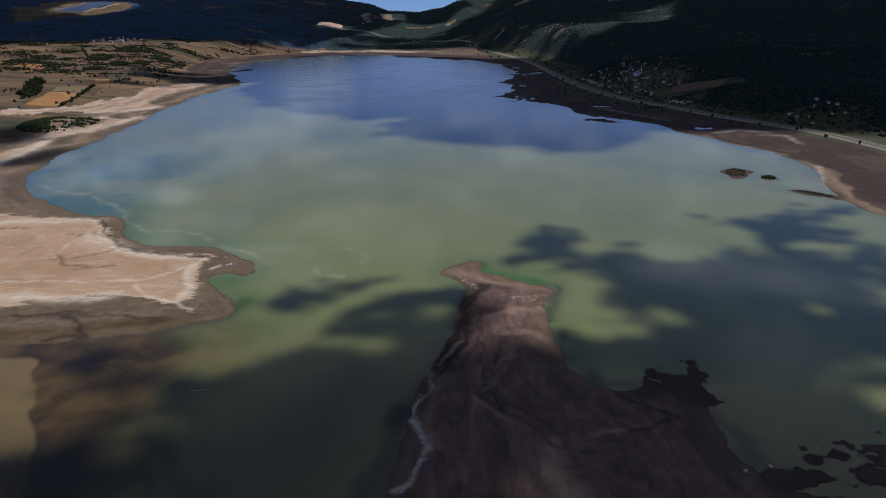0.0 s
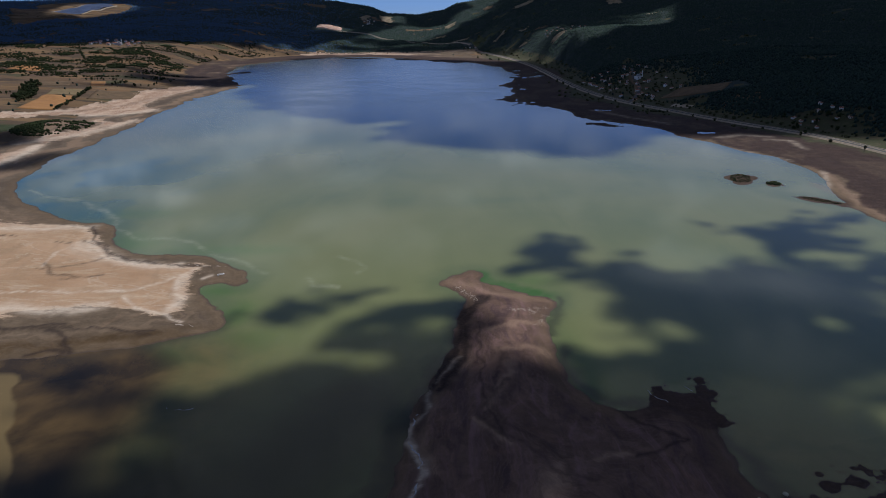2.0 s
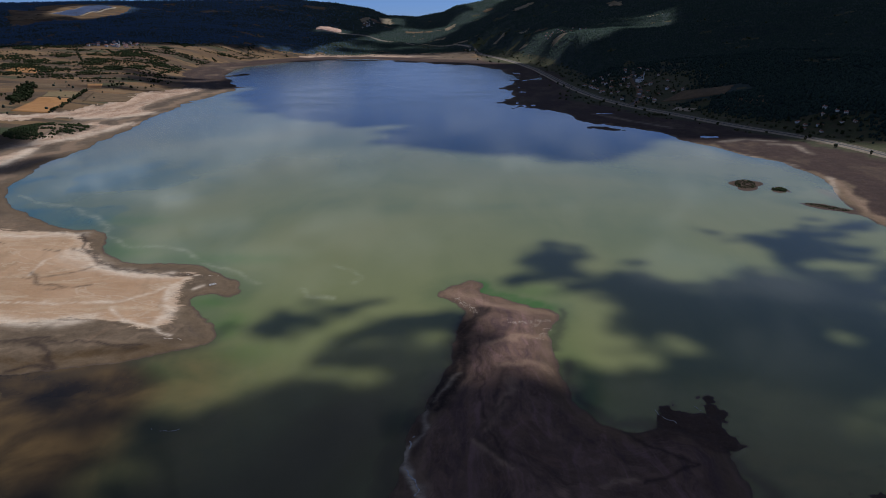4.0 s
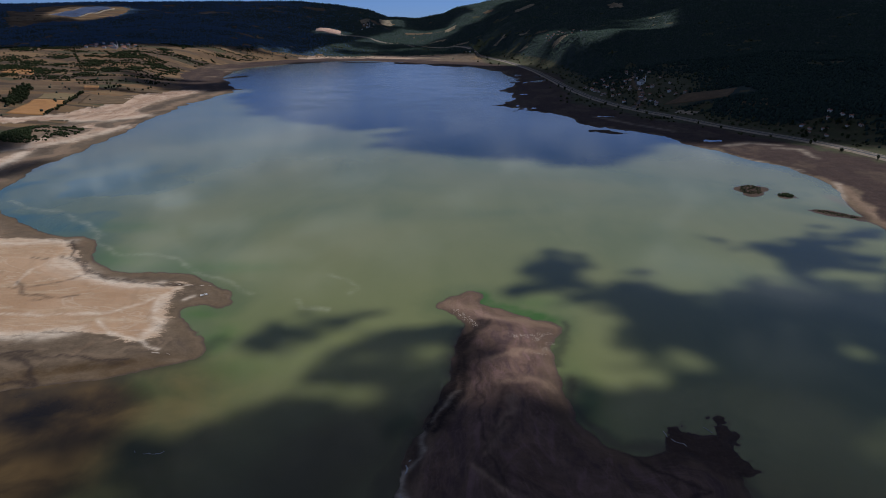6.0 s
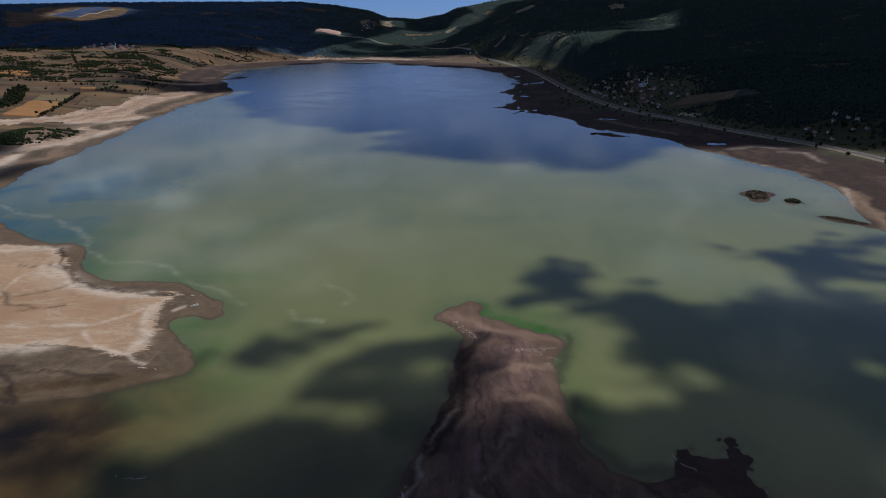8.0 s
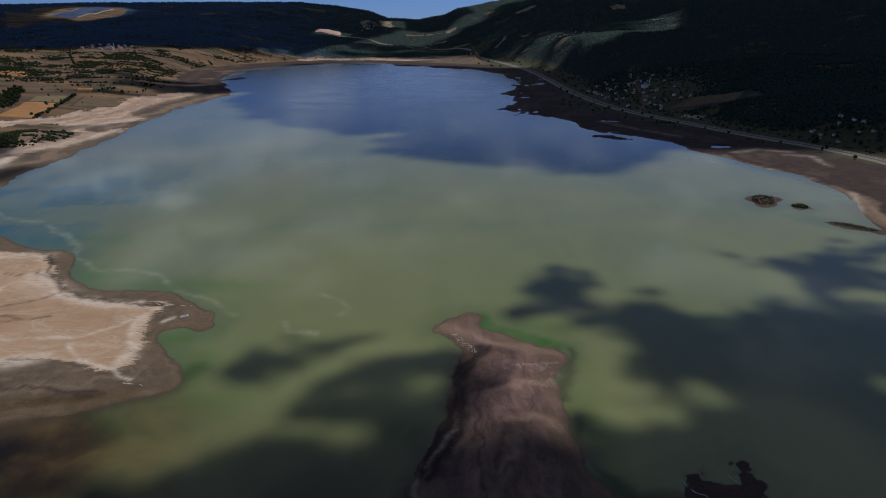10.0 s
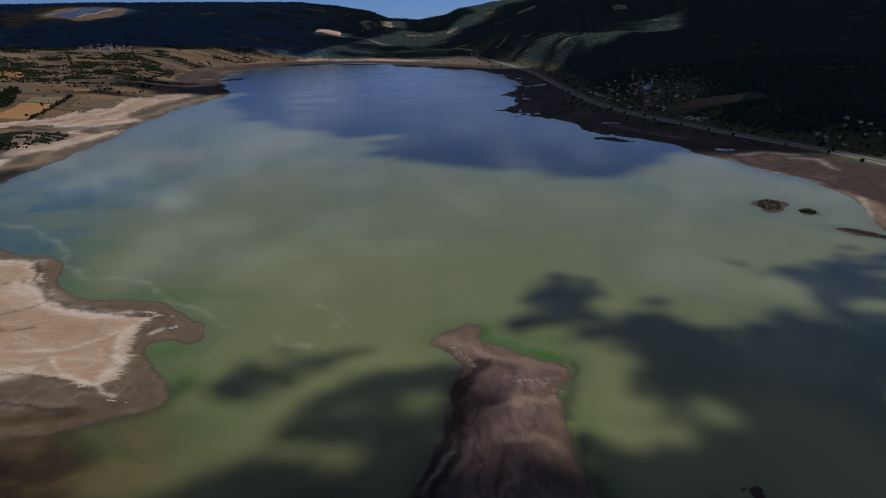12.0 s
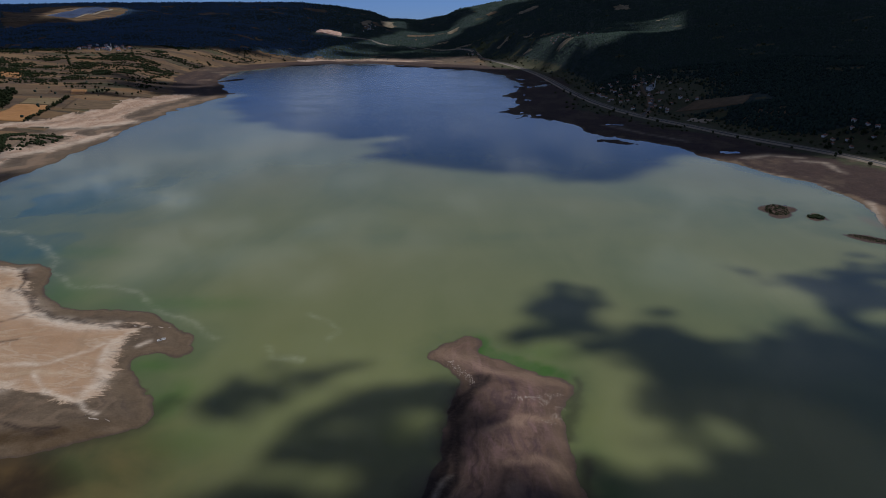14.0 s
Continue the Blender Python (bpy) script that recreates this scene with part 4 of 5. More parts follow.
# ---- clouds, over and behind the view; they shade the valley and are mirrored in the lake ----
# the shade of each cloud on the valley: x, y, half width, half depth, turn
SHADES = [(93, 523, 42, 26, 75), (63, 482, 16, 11, 77, 0.6), (89, 486, 18, 15, 25, 0.6), (122, 471, 34, 16, 25, 0.8), (152, 502, 22, 19, 130, 0.6), (150, 446, 42, 31, 101),
          (158, 414, 43, 35, 16), (206, 425, 50, 44, 171), (205, 359, 93, 55, 40), (157, 344, 48, 29, 16), (123, 303, 90, 40, 5), (120, 384, 18, 14, 31, 0.5), (80, 355, 18, 12, 160, 0.5),
          (97, 334, 34, 20, 163), (320, 557, 53, 26, 50), (378, 606, 49, 22, 32, 0.6), (364, 543, 24, 19, 53, 0.7), (279, 578, 38, 15, 154, 0.5), (253, 465, 39, 33, 36), (273, 445, 36, 31, 176, 0.9),
          (283, 417, 32, 18, 30, 0.9), (236, 484, 26, 17, 176, 0.6), (189, 468, 23, 20, 170, 0.7), (330, 470, 50, 60, 0, 0.8), (290, 350, 70, 60, 0),
          (-111, 405, 20, 14, 125), (-98, 417, 21, 11, 16, 0.5), (-81, 435, 28, 16, 24, 0.6), (-69, 453, 25, 12, 176, 0.5), (-110, 429, 14, 11, 134, 0.5), (-30, 404, 37, 18, 5), (0, 418, 21, 20, 102),
          (-44, 378, 38, 17, 15), (-69, 365, 20, 8, 14, 0.6), (-14, 361, 29, 18, 47), (-69, 306, 47, 20, 11), (-35, 321, 49, 31, 29), (-92, 295, 35, 15, 175, 0.9), (2, 308, 46, 41, 92),
          (52, 312, 53, 32, 4), (31, 332, 33, 17, 11, 0.9), (22, 381, 15, 36, 0, 0.6), (-212, 336, 19, 14, 108, 0.7), (-200, 348, 13, 8, 178, 0.6), (-182, 301, 18, 10, 160, 0.7), (-147, 283, 21, 8, 175, 0.6),
          (-211, 322, 16, 11, 18, 0.8), (-144, 300, 15, 12, 178, 0.9), (-178, 275, 16, 8, 7, 0.7), (-235, 300, 13, 5, 5, 0.6), (-177, 257, 16, 7, 1, 0.5), (-135, 277, 15, 10, 136, 0.9),
          (-186, 229, 46, 16, 175), (-117, 235, 50, 26, 177), (-95, 270, 60, 36, 0), (-22, 227, 66, 40, 179), (20, 265, 80, 50, 0), (108, 236, 95, 50, 3), (175, 221, 70, 36, 6), (-60, 190, 150, 40, 0), (160, 270, 70, 45, 0), (-118, 300, 42, 15, 5, 0.9), (-78, 328, 48, 13, 12, 0.9), (-190, 310, 30, 12, 10, 0.6),
          ]
# several over the valley head and right slope are added only to darken woods
FAR_SHADES = [(1500, 3300, 1200, 900, 0), (280, 3500, 300, 330, 0), (600, 3900, 400, 500, 0), (-150, 4350, 260, 300, 0), (-20, 2960, 320, 140, 0, 0.85), (-260, 3320, 230, 160, 0, 0.85), (330, 2850, 190, 200, 0, 0.8), (100, 3400, 250, 250, 0, 0.8), (120, 3130, 250, 150, 0, 0.8), (-330, 3060, 160, 90, 0, 0.8), (560, 3000, 270, 340, 0, 0.85), (950, 3400, 330, 380, 0, 0.85), (520, 2500, 200, 160, 0, 0.85), (-780, 1640, 125, 24, 5, 0.8), (-800, 1950, 140, 40, 8, 0.9),
              (-720, 1810, 170, 80, 0), (-600, 1830, 90, 130, 0), (-590, 885, 42, 62, 0), (-715, 1015, 75, 29, 10), (-800, 1010, 120, 60, 0)]
# the wide shade on the far water and the wooded slope beside it, and the one on the western hills
LAKE_SHADE = [(-406, 1461), (-385, 1344), (-303, 1286), (-248, 1228), (-196, 1226), (-169, 1147), (-126, 1156), (-64, 1188), (-107, 1114), (-88, 1053), (-107, 1023), (-67, 1013),
              (-32, 981), (10, 953), (58, 937), (120, 922), (167, 881), (211, 877), (248, 902), (305, 961), (369, 1018), (430, 1005), (560, 1010), (660, 960), (900, 820), (1600, 1000),
              (2600, 1800), (2400, 3300), (1500, 3000), (1000, 2700), (700, 2350), (450, 2150), (300, 2400), (82, 2470), (-45, 2535), (-247, 2720), (-445, 2740), (-598, 2590), (-700, 2380), (-660, 2120), (-570, 1880), (-520, 1750), (-470, 1540)]
HILL_SHADE = [(-1695, 2145), (-1181, 2449), (-922, 2671), (-640, 2800), (-480, 3300), (-300, 3900), (-200, 5900), (-4700, 5900), (-4700, 2100), (-2600, 1900)]
SUNNY = [(-470, 2845, 250, 70, 1.0), (-150, 2730, 230, 70, 1.0), (-720, 2640, 90, 130, 1.0), (-1930, 3590, 195, 230, 1.0), (-610, 3715, 110, 70, 1.0), (-340, 4285, 60, 130, 1.0)]


def cloud_field(name, shades, high, step, swirl, soft, label, outlines=(), sunny=()):
    """A broken layer of cloud: billows over each shade, torn at the edges."""
    reach = [max(s[2], s[3]) * 1.5 for s in shades]
    x0, x1 = min(s[0] - e for s, e in zip(shades, reach)), max(s[0] + e for s, e in zip(shades, reach))
    y0, y1 = min(s[1] - e for s, e in zip(shades, reach)), max(s[1] + e for s, e in zip(shades, reach))
    if outlines:
        x0, x1, y1 = -4700.0, 2800.0, 5900.0
    x, y = np.meshgrid(np.arange(x0, x1, step), np.arange(y0, y1, step))
    wx = x + swirl * fbm(x / swirl / 2.2, y / swirl / 2.2, 4, 101)
    wy = y + swirl * fbm(x / swirl / 2.2, y / swirl / 2.2, 4, 102)
    clear = np.ones_like(x)
    for sx, sy, rx, ry, turn, *thick in shades:
        c, s = math.cos(radians(turn)), math.sin(radians(turn))
        r = np.hypot(((wx - sx) * c + (wy - sy) * s) / rx, (-(wx - sx) * s + (wy - sy) * c) / ry)
        clear *= 1 - (thick[0] if thick else 1.0) * smooth(1 + soft - r, 0, 2 * soft)
    for outline in outlines:
        edge = signed(np.array(outline, float), x, y) + 14 * fbm(x / 46, y / 40, 4, 105) + np.clip(y - 1200, 0, 800) / 800 * 40 * fbm(x / 170, y / 120, 3, 106)
        clear *= 1 - smooth(edge, -22, 24)
    for sx, sy, rx, ry, most in sunny:
        clear = np.maximum(clear, most * smooth(1.3 - np.hypot((wx - sx) / rx, (wy - sy) / ry), 0, 0.5))
    dense = 1 - clear
    if outlines:
        dense = dense * smooth(x, -4650, -3100) * (1 - smooth(y, 4550, 5850))
    torn = 0.55 * fbm(x / swirl / 1.5 + y / swirl / 4, y / swirl / 1.1, 5, 103) - 0.06
    dense = dense + torn * smooth(dense, 0.02, 0.3) * (1 - smooth(dense, 0.85, 1.0) * 0.75)
    z = high + step * 12 * np.clip(dense, 0, 1) * (1 + 0.4 * fbm(x / swirl, y / swirl, 3, 104))
    faces = grid_faces(*x.shape)
    faces = faces[(faces % x.shape[1] != x.shape[1] - 1).all(1) | (faces % x.shape[1] != 0).all(1)]
    faces = faces[(dense.ravel()[faces] > 0.0).any(1)]
    ob, used = sheet(name, x + TO_SUN.x / TO_SUN.z * z, y + TO_SUN.y / TO_SUN.z * z, z, faces, MAT_CLOUD)
    put_attr(ob.data, "cover", np.clip(dense, 0, 1.3).ravel()[used])
    return tagged(ob, label, "cloud", kind="stuff")


cloud_field("cloud", SHADES, 1500.0, 4.0, 11.0, 0.62, "broken white fair-weather clouds drifting over the lake", (), [(50, 214, 11, 22, 0.3), (114, 385, 16, 10, 0.5), (146, 376, 22, 12, 0.5), (321, 503, 21, 15, 0.6), (261, 516, 25, 12, 0.5), (258, 389, 11, 11, 0.45), (208, 463, 15, 10, 0.3)])
cloud_field("cloud", FAR_SHADES, 3600.0, 16.0, 40.0, 0.3, "wide white cloud bank over the far hills", (LAKE_SHADE, HILL_SHADE), SUNNY)


# ---- fields, clearings and bare ground draped over the land ----
def draped(name, corners, material, lift=0.5, n=14, wobble=3.0, label="", category="field"):
    """A four-cornered parcel that follows the ground."""
    a, b, c, e = (np.array(p, float) for p in corners)
    verts, faces = [], []
    u, v = np.meshgrid(np.linspace(0, 1, n), np.linspace(0, 1, n))
    p = (a * ((1 - u) * (1 - v))[..., None] + b * (u * (1 - v))[..., None] + c * (u * v)[..., None] + e * ((1 - u) * v)[..., None])
    x, y = p[..., 0], p[..., 1]
    x = x + wobble * fbm(x / 23, y / 23, 3, 51)
    y = y + wobble * fbm(x / 23, y / 23, 3, 53)
    z = height(x, y) + lift
    top = np.stack([x, y, z], -1).reshape(-1, 3)
    verts = [tuple(q) for q in top]
    faces = [(i * n + j, i * n + j + 1, (i + 1) * n + j + 1, (i + 1) * n + j) for i in range(n - 1) for j in range(n - 1)]
    rim = [j for j in range(n)] + [i * n + n - 1 for i in range(1, n)] + [(n - 1) * n + j for j in range(n - 2, -1, -1)] + [i * n for i in range(n - 2, 0, -1)]
    base = len(verts)
    verts += [(top[k][0], top[k][1], top[k][2] - lift - 1.5) for k in rim]
    m = len(rim)
    faces += [(rim[k], base + k, base + (k + 1) % m, rim[(k + 1) % m]) for k in range(m)]
    ob = raw(name, verts, faces, material, True)
    return tagged(ob, label, category, kind="structure")


def around(x, y, a, b, turn):
    c, s = math.cos(radians(turn)), math.sin(radians(turn))
    return [(x + u * a * c - v * b * s, y + u * a * s + v * b * c) for u, v in ((-1, -1), (1, -1), (1, 1), (-1, 1))]


MAT_HEATH = simple("dry_heath", (0.15, 0.115, 0.065), (0.25, 0.18, 0.10), 0.03)
CLEARINGS = [(-345, 4290, 34, 80, 10), (-798, 4379, 70, 40, 0), (362, 2960, 17, 26, 0), (270, 3050, 14, 20, 10), (299, 4265, 30, 40, 0), (440, 3600, 40, 24, 0), (330, 2700, 14, 18, 10), (410, 2800, 20, 14, 0), (90, 3250, 26, 18, 10), (-90, 3420, 24, 18, 0), (180, 3320, 16, 22, 0),
             (852, 2670, 34, 26, 20), (430, 2420, 26, 24, 0), (500, 2500, 34, 22, 20), (828, 3250, 30, 26, 0), (-470, 4150, 18, 60, 0), (-900, 3150, 30, 26, 20),
             (-700, 3050, 40, 24, 20), (-1300, 3000, 26, 18, 25), (-150, 3900, 50, 40, 0), (-20, 3600, 40, 34, 0), (60, 3900, 34, 50, 0), (-2010, 3400, 120, 60, 30)]
for k, (x, y, a, b, turn) in enumerate(CLEARINGS):
    draped("field", around(x, y, a, b, turn), (MAT_HEATH, MAT_BROWN)[k % 3 == 1], 1.0, 16, 22.0,
           "dry straw-coloured clearing on the wooded hillside")
draped("field", [(-830, 1272), (-768, 1288), (-800, 1440), (-870, 1432)], MAT_OCHRE, 0.4, 16, 2.0, "ripe orange stubble field beside a tree hedge")
draped("field", [(-872, 1440), (-802, 1448), (-834, 1530), (-905, 1525)], MAT_TAN, 0.4, 14, 2.0, "pale dry stubble field beside a tree hedge")
draped("field", [(-1210, 1850), (-1110, 1825), (-1140, 1905), (-1215, 1915)], MAT_OCHRE, 0.5, 14, 3.0, "ripe orange stubble field")
draped("field", [(-850, 1600), (-826, 1610), (-850, 1672), (-884, 1664)], MAT_OCHRE, 0.4, 12, 2.0, "small ripe orange stubble field")
draped("field", [(-800, 1640), (-690, 1650), (-700, 1690), (-815, 1690)], MAT_BROWN, 0.4, 12, 2.0, "ploughed brown field above the shore")
draped("field", [(-770, 1420), (-700, 1470), (-725, 1580), (-810, 1540)], MAT_BROWN, 0.4, 12, 2.0, "ploughed brown field above the shore")
draped("field", [(-980, 1560), (-900, 1590), (-930, 1660), (-1010, 1640)], MAT_BROWN, 0.4, 12, 2.0, "ploughed brown field among stubble")
draped("field", [(470, 1400), (580, 1345), (625, 1410), (525, 1440)], MAT_BROWN, 0.6, 14, 2.0, "bare brown field above the village")
draped("field", [(545, 1260), (620, 1220), (640, 1270), (570, 1310)], MAT_BROWN, 0.6, 12, 2.0, "bare brown field beside the road")
draped("yard", [(466, 1318), (492, 1290), (512, 1308), (482, 1338)], MAT_GRAVEL, 0.5, 8, 1.0, "pale gravel yard beside the road", "yard")


# ---- the road along the shore ----
def smoothed_line(pts, every=12.0):
    p = np.array(pts, float)
    for _ in range(3):
        q = np.stack([p[:-1] * 0.75 + p[1:] * 0.25, p[:-1] * 0.25 + p[1:] * 0.75], 1).reshape(-1, 2)
        p = np.vstack([p[:1], q, p[-1:]])
    s = np.concatenate([[0], np.cumsum(np.hypot(*np.diff(p, axis=0).T))])
    k = np.arange(0, s[-1], every)
    return np.stack([np.interp(k, s, p[:, 0]), np.interp(k, s, p[:, 1])], 1)


def ribbon(name, line, z, left, right, top, drop, material, parent):
    """A strip of road with sloping sides, between two offsets from the line."""
    t = np.gradient(line, axis=0)
    t /= np.hypot(*t.T)[:, None]
    nrm = np.stack([t[:, 1], -t[:, 0]], 1)
    rows = [(left - drop * 1.5, top - drop), (left, top), (right, top), (right + drop * 1.5, top - drop)]
    verts = [(*(line[i] + nrm[i] * o), z[i] + h) for i in range(len(line)) for o, h in rows]
    faces = [(i * 4 + j, i * 4 + j + 1, i * 4 + j + 5, i * 4 + j + 4) for i in range(len(line) - 1) for j in range(3)]
    ob = raw(name, verts, faces, material)
    ob.parent = parent
    return ob


def make_road(name, pts, label, wide=True):
    line = smoothed_line(pts)
    z = height(line[:, 0], line[:, 1])
    for _ in range(12):
        z[1:-1] = (z[:-2] + z[1:-1] * 2 + z[2:]) / 4
    road = new(name)
    tagged(road, label, "road", kind="structure")
    w = 9.5 if wide else 6.0
    ribbon("embankment", line, z, -w, w, 1.7, 3.0, MAT_GRAVEL if wide else MAT_BROWN, road)
    if wide:
        ribbon("carriageway", line, z, -7.6, -1.2, 1.8, 0.2, MAT_ASPHALT, road)
        ribbon("carriageway", line, z, 1.2, 7.6, 1.8, 0.2, MAT_ASPHALT, road)
        ribbon("barrier", line, z, -0.2, 0.2, 2.5, 0.7, MAT_GRAVEL, road)
    else:
        ribbon("carriageway", line, z, -3.6, 3.6, 1.8, 0.2, MAT_ASPHALT, road)
    return road


make_road("road", ROAD, "divided lakeside highway on a pale gravel embankment")
HIGHWAY = [(-640, 3740), (-560, 3725), (-476, 3650), (-363, 3570), (-256, 3510), (-150, 3440), (-60, 3300), (40, 3200), (120, 3100)]
make_road("highway", HIGHWAY, "distant highway winding down to the lake")
make_road("village_lane", [(400, 1380), (440, 1460), (470, 1540), (480, 1640), (500, 1720), (520, 1800)], "narrow village lane between the houses", False)


# ---- foliage ----
ICO_V = np.array([(math.cos(a) * c, math.sin(a) * c, s) for s, c, a in [(1, 0, 0)] + [(0.447, 0.894, radians(72 * k)) for k in range(5)]
                  + [(-0.447, 0.894, radians(36 + 72 * k)) for k in range(5)] + [(-1, 0, 0)]])
ICO_F = np.array([(0, 1 + k, 1 + (k + 1) % 5) for k in range(5)] + [(1 + k, 6 + k, 1 + (k + 1) % 5) for k in range(5)]
                 + [(1 + (k + 1) % 5, 6 + k, 6 + (k + 1) % 5) for k in range(5)] + [(11, 6 + (k + 1) % 5, 6 + k) for k in range(5)])
rng = np.random.default_rng(7)


OCTA_V = np.array([(0, 0, 1), (1, 0, 0), (0, 1, 0), (-1, 0, 0), (0, -1, 0)], float)
OCTA_F = np.array([(0, 1, 2), (0, 2, 3), (0, 3, 4), (0, 4, 1)])


def clumps(name, centres, radii, material, tall=1.15, rough=0.3, base=(ICO_V, ICO_F)):
    """Many uneven leaf clumps in one mesh."""
    n, (base_v, base_f) = len(centres), base
    k = len(base_v)
    spin = rng.uniform(0, 6.28, n)
    v = np.repeat(base_v[None], n, 0) * (1 + rough * rng.uniform(-1, 1, (n, k, 1)))
    c, s = np.cos(spin)[:, None], np.sin(spin)[:, None]
    v = np.stack([v[..., 0] * c - v[..., 1] * s, v[..., 0] * s + v[..., 1] * c, v[..., 2] * tall], -1)
    v = v * np.asarray(radii)[:, None, None] + np.asarray(centres)[:, None]
    f = (base_f[None] + (np.arange(n) * k)[:, None, None]).reshape(-1, 3)
    me = bpy.data.meshes.new(name)
    me.vertices.add(n * k)
    me.vertices.foreach_set("co", v.ravel())
    me.loops.add(f.size)
    me.loops.foreach_set("vertex_index", f.ravel())
    me.polygons.add(len(f))
    me.polygons.foreach_set("loop_start", np.arange(len(f)) * 3)
    me.polygons.foreach_set("loop_total", np.full(len(f), 3))
    me.materials.append(material)
    me.update(calc_edges=True)
    return new(name, me)


def not_cleared(x, y):
    keep = np.ones(len(x), bool)
    for cx, cy, a, b, turn in CLEARINGS:
        c, s = math.cos(radians(turn)), math.sin(radians(turn))
        u, v = ((x - cx) * c + (y - cy) * s) / a, (-(x - cx) * s + (y - cy) * c) / b
        keep &= (np.abs(u) > 1.05) | (np.abs(v) > 1.05)
    keep &= ~((x > 465) & (x < 640) & (y > 1335) & (y < 1445) & (np.abs(y - 1390 + 0.2 * (x - 550)) < 42))
    keep &= (np.abs(x + 622) > 85) | (np.abs(y - 3690) > 75)
    keep &= np.hypot((x + 1925) / 250, (y - 3600) / 330) > 1 + 0.3 * fbm(x / 120, y / 120, 3, 36)
    return keep & (line_distance(ROAD, x, y) > 26) & (line_distance(HIGHWAY, x, y) > 24)


def scatter(n, az, dist):
    a, r = np.radians(rng.uniform(*az, n)), np.exp(rng.uniform(math.log(dist[0]), math.log(dist[1]), n))
    return CENTRE[0] + r * np.sin(a), CENTRE[1] + r * np.cos(a)


x, y = scatter(330000, (-38, 40), (1000, 4720))
d = land_distance(x, y)
_, farm, wood, green = zones(x, y, d)
keep = (d > 60) & not_cleared(x, y) & (rng.uniform(0, 1, len(x)) < np.clip(wood * 1.15, 0, 1) * 0.72 + 0.003 * (d > 200))
x, y = x[keep], y[keep]
far = np.hypot(x, y)
r = (1.5 + far * 0.00052) * rng.uniform(0.6, 1.35, len(x))
# the far left hills get the leaves with haze put into their colour
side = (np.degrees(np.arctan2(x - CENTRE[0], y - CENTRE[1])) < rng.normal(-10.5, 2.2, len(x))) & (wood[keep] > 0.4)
for keep, leaves, label in ((~side, MAT_FOREST, "dense dark green woodland covering the near hills"), (side, MAT_HAZED_CONIFER, "conifer woodland on the far hills, blued with painted haze")):
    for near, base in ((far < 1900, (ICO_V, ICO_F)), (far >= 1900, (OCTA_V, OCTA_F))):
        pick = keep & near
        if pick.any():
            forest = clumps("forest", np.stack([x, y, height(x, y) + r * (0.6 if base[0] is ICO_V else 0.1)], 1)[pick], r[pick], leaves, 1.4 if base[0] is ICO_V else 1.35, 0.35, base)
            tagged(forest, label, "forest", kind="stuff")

# scrub of the valley head and the lake margin
x, y = scatter(26000, (-18, 36), (1050, 3500))
d = land_distance(x, y)
_, farm, wood, green = zones(x, y, d)
keep = (d > 75) & not_cleared(x, y) & (rng.uniform(0, 1, len(x)) < green * 0.4 * smooth(d, 75, 160)) & (wood < 0.5)
x, y = x[keep], y[keep]
r = (1.3 + np.hypot(x, y) * 0.0009) * rng.uniform(0.6, 1.4, len(x))
scrub = clumps("scrub", np.stack([x, y, height(x, y) + r * 0.5], 1), r, MAT_SCRUB, 0.9, 0.4)
tagged(scrub, "olive green scrub on the valley floor", "scrub", kind="stuff")


def crown_mesh(seed, width, tall):
    """A crown of several leaf clumps with loose leaf sprays round them."""
    g = np.random.default_rng(seed)
    bm = bmesh.new()
    blobs = []
    for k in range(9):
        a, h = g.uniform(0, 6.28), g.uniform(-0.45, 0.6)
        o = math.sqrt(max(0.05, 1 - (h / 0.8) ** 2)) * 0.55 * g.uniform(0.4, 1.0)
        blobs.append((Vector((math.cos(a) * o * width, math.sin(a) * o * width, tall * (0.5 + h * 0.5) + 1.2)), g.uniform(0.34, 0.55) * width))
    for c, rad in blobs:
        vs = [bm.verts.new(c + Vector(p) * rad * g.uniform(0.72, 1.2)) for p in ICO_V]
        for f in ICO_F:
            bm.faces.new([vs[i] for i in f])
    for k in range(110):
        c, rad = blobs[k % len(blobs)]
        n = Vector(g.normal(0, 1, 3)).normalized()
        p, s = c + n * rad * g.uniform(0.95, 1.3), rad * g.uniform(0.2, 0.34)
        u = n.orthogonal().normalized()
        u.rotate(Matrix.Rotation(g.uniform(0, 6.28), 3, n))
        w = (n * 0.6 + n.cross(u)).normalized()
        bm.faces.new([bm.verts.new(p + q) for q in (-u * s, -w * s * 0.5, u * s, w * s * 0.7)])
    return bm


def trunk_mesh(high):
    """A tapered trunk with four limbs."""
    bm = bmesh.new()

    def limb(a, b, r0, r1):
        ax = (b - a).normalized()
        u = ax.orthogonal().normalized()
        w = ax.cross(u)
        rings = [[bm.verts.new(c + (u * math.cos(k * 1.0472) + w * math.sin(k * 1.0472)) * r) for k in range(6)] for c, r in ((a, r0), ((a + b) / 2 + u * 0.05, (r0 + r1) / 2), (b, r1))]
        for p, q in zip(rings[:-1], rings[1:]):
            for k in range(6):
                bm.faces.new((p[k], p[(k + 1) % 6], q[(k + 1) % 6], q[k]))

    limb(Vector((0, 0, -0.6)), Vector((0.1, 0, high)), 0.32, 0.16)
    for k in range(4):
        a = k * 1.6
        limb(Vector((0, 0, high * 0.65)), Vector((math.cos(a) * 1.3, math.sin(a) * 1.3, high * 1.15)), 0.12, 0.05)
    return bm


def make_tree(seed, width, tall, leaf):
    tree = new("tree")
    part("trunk", trunk_mesh(tall * 0.55), MAT_BARK, tree)
    part("crown", crown_mesh(seed, width, tall), leaf, tree)
    return tree


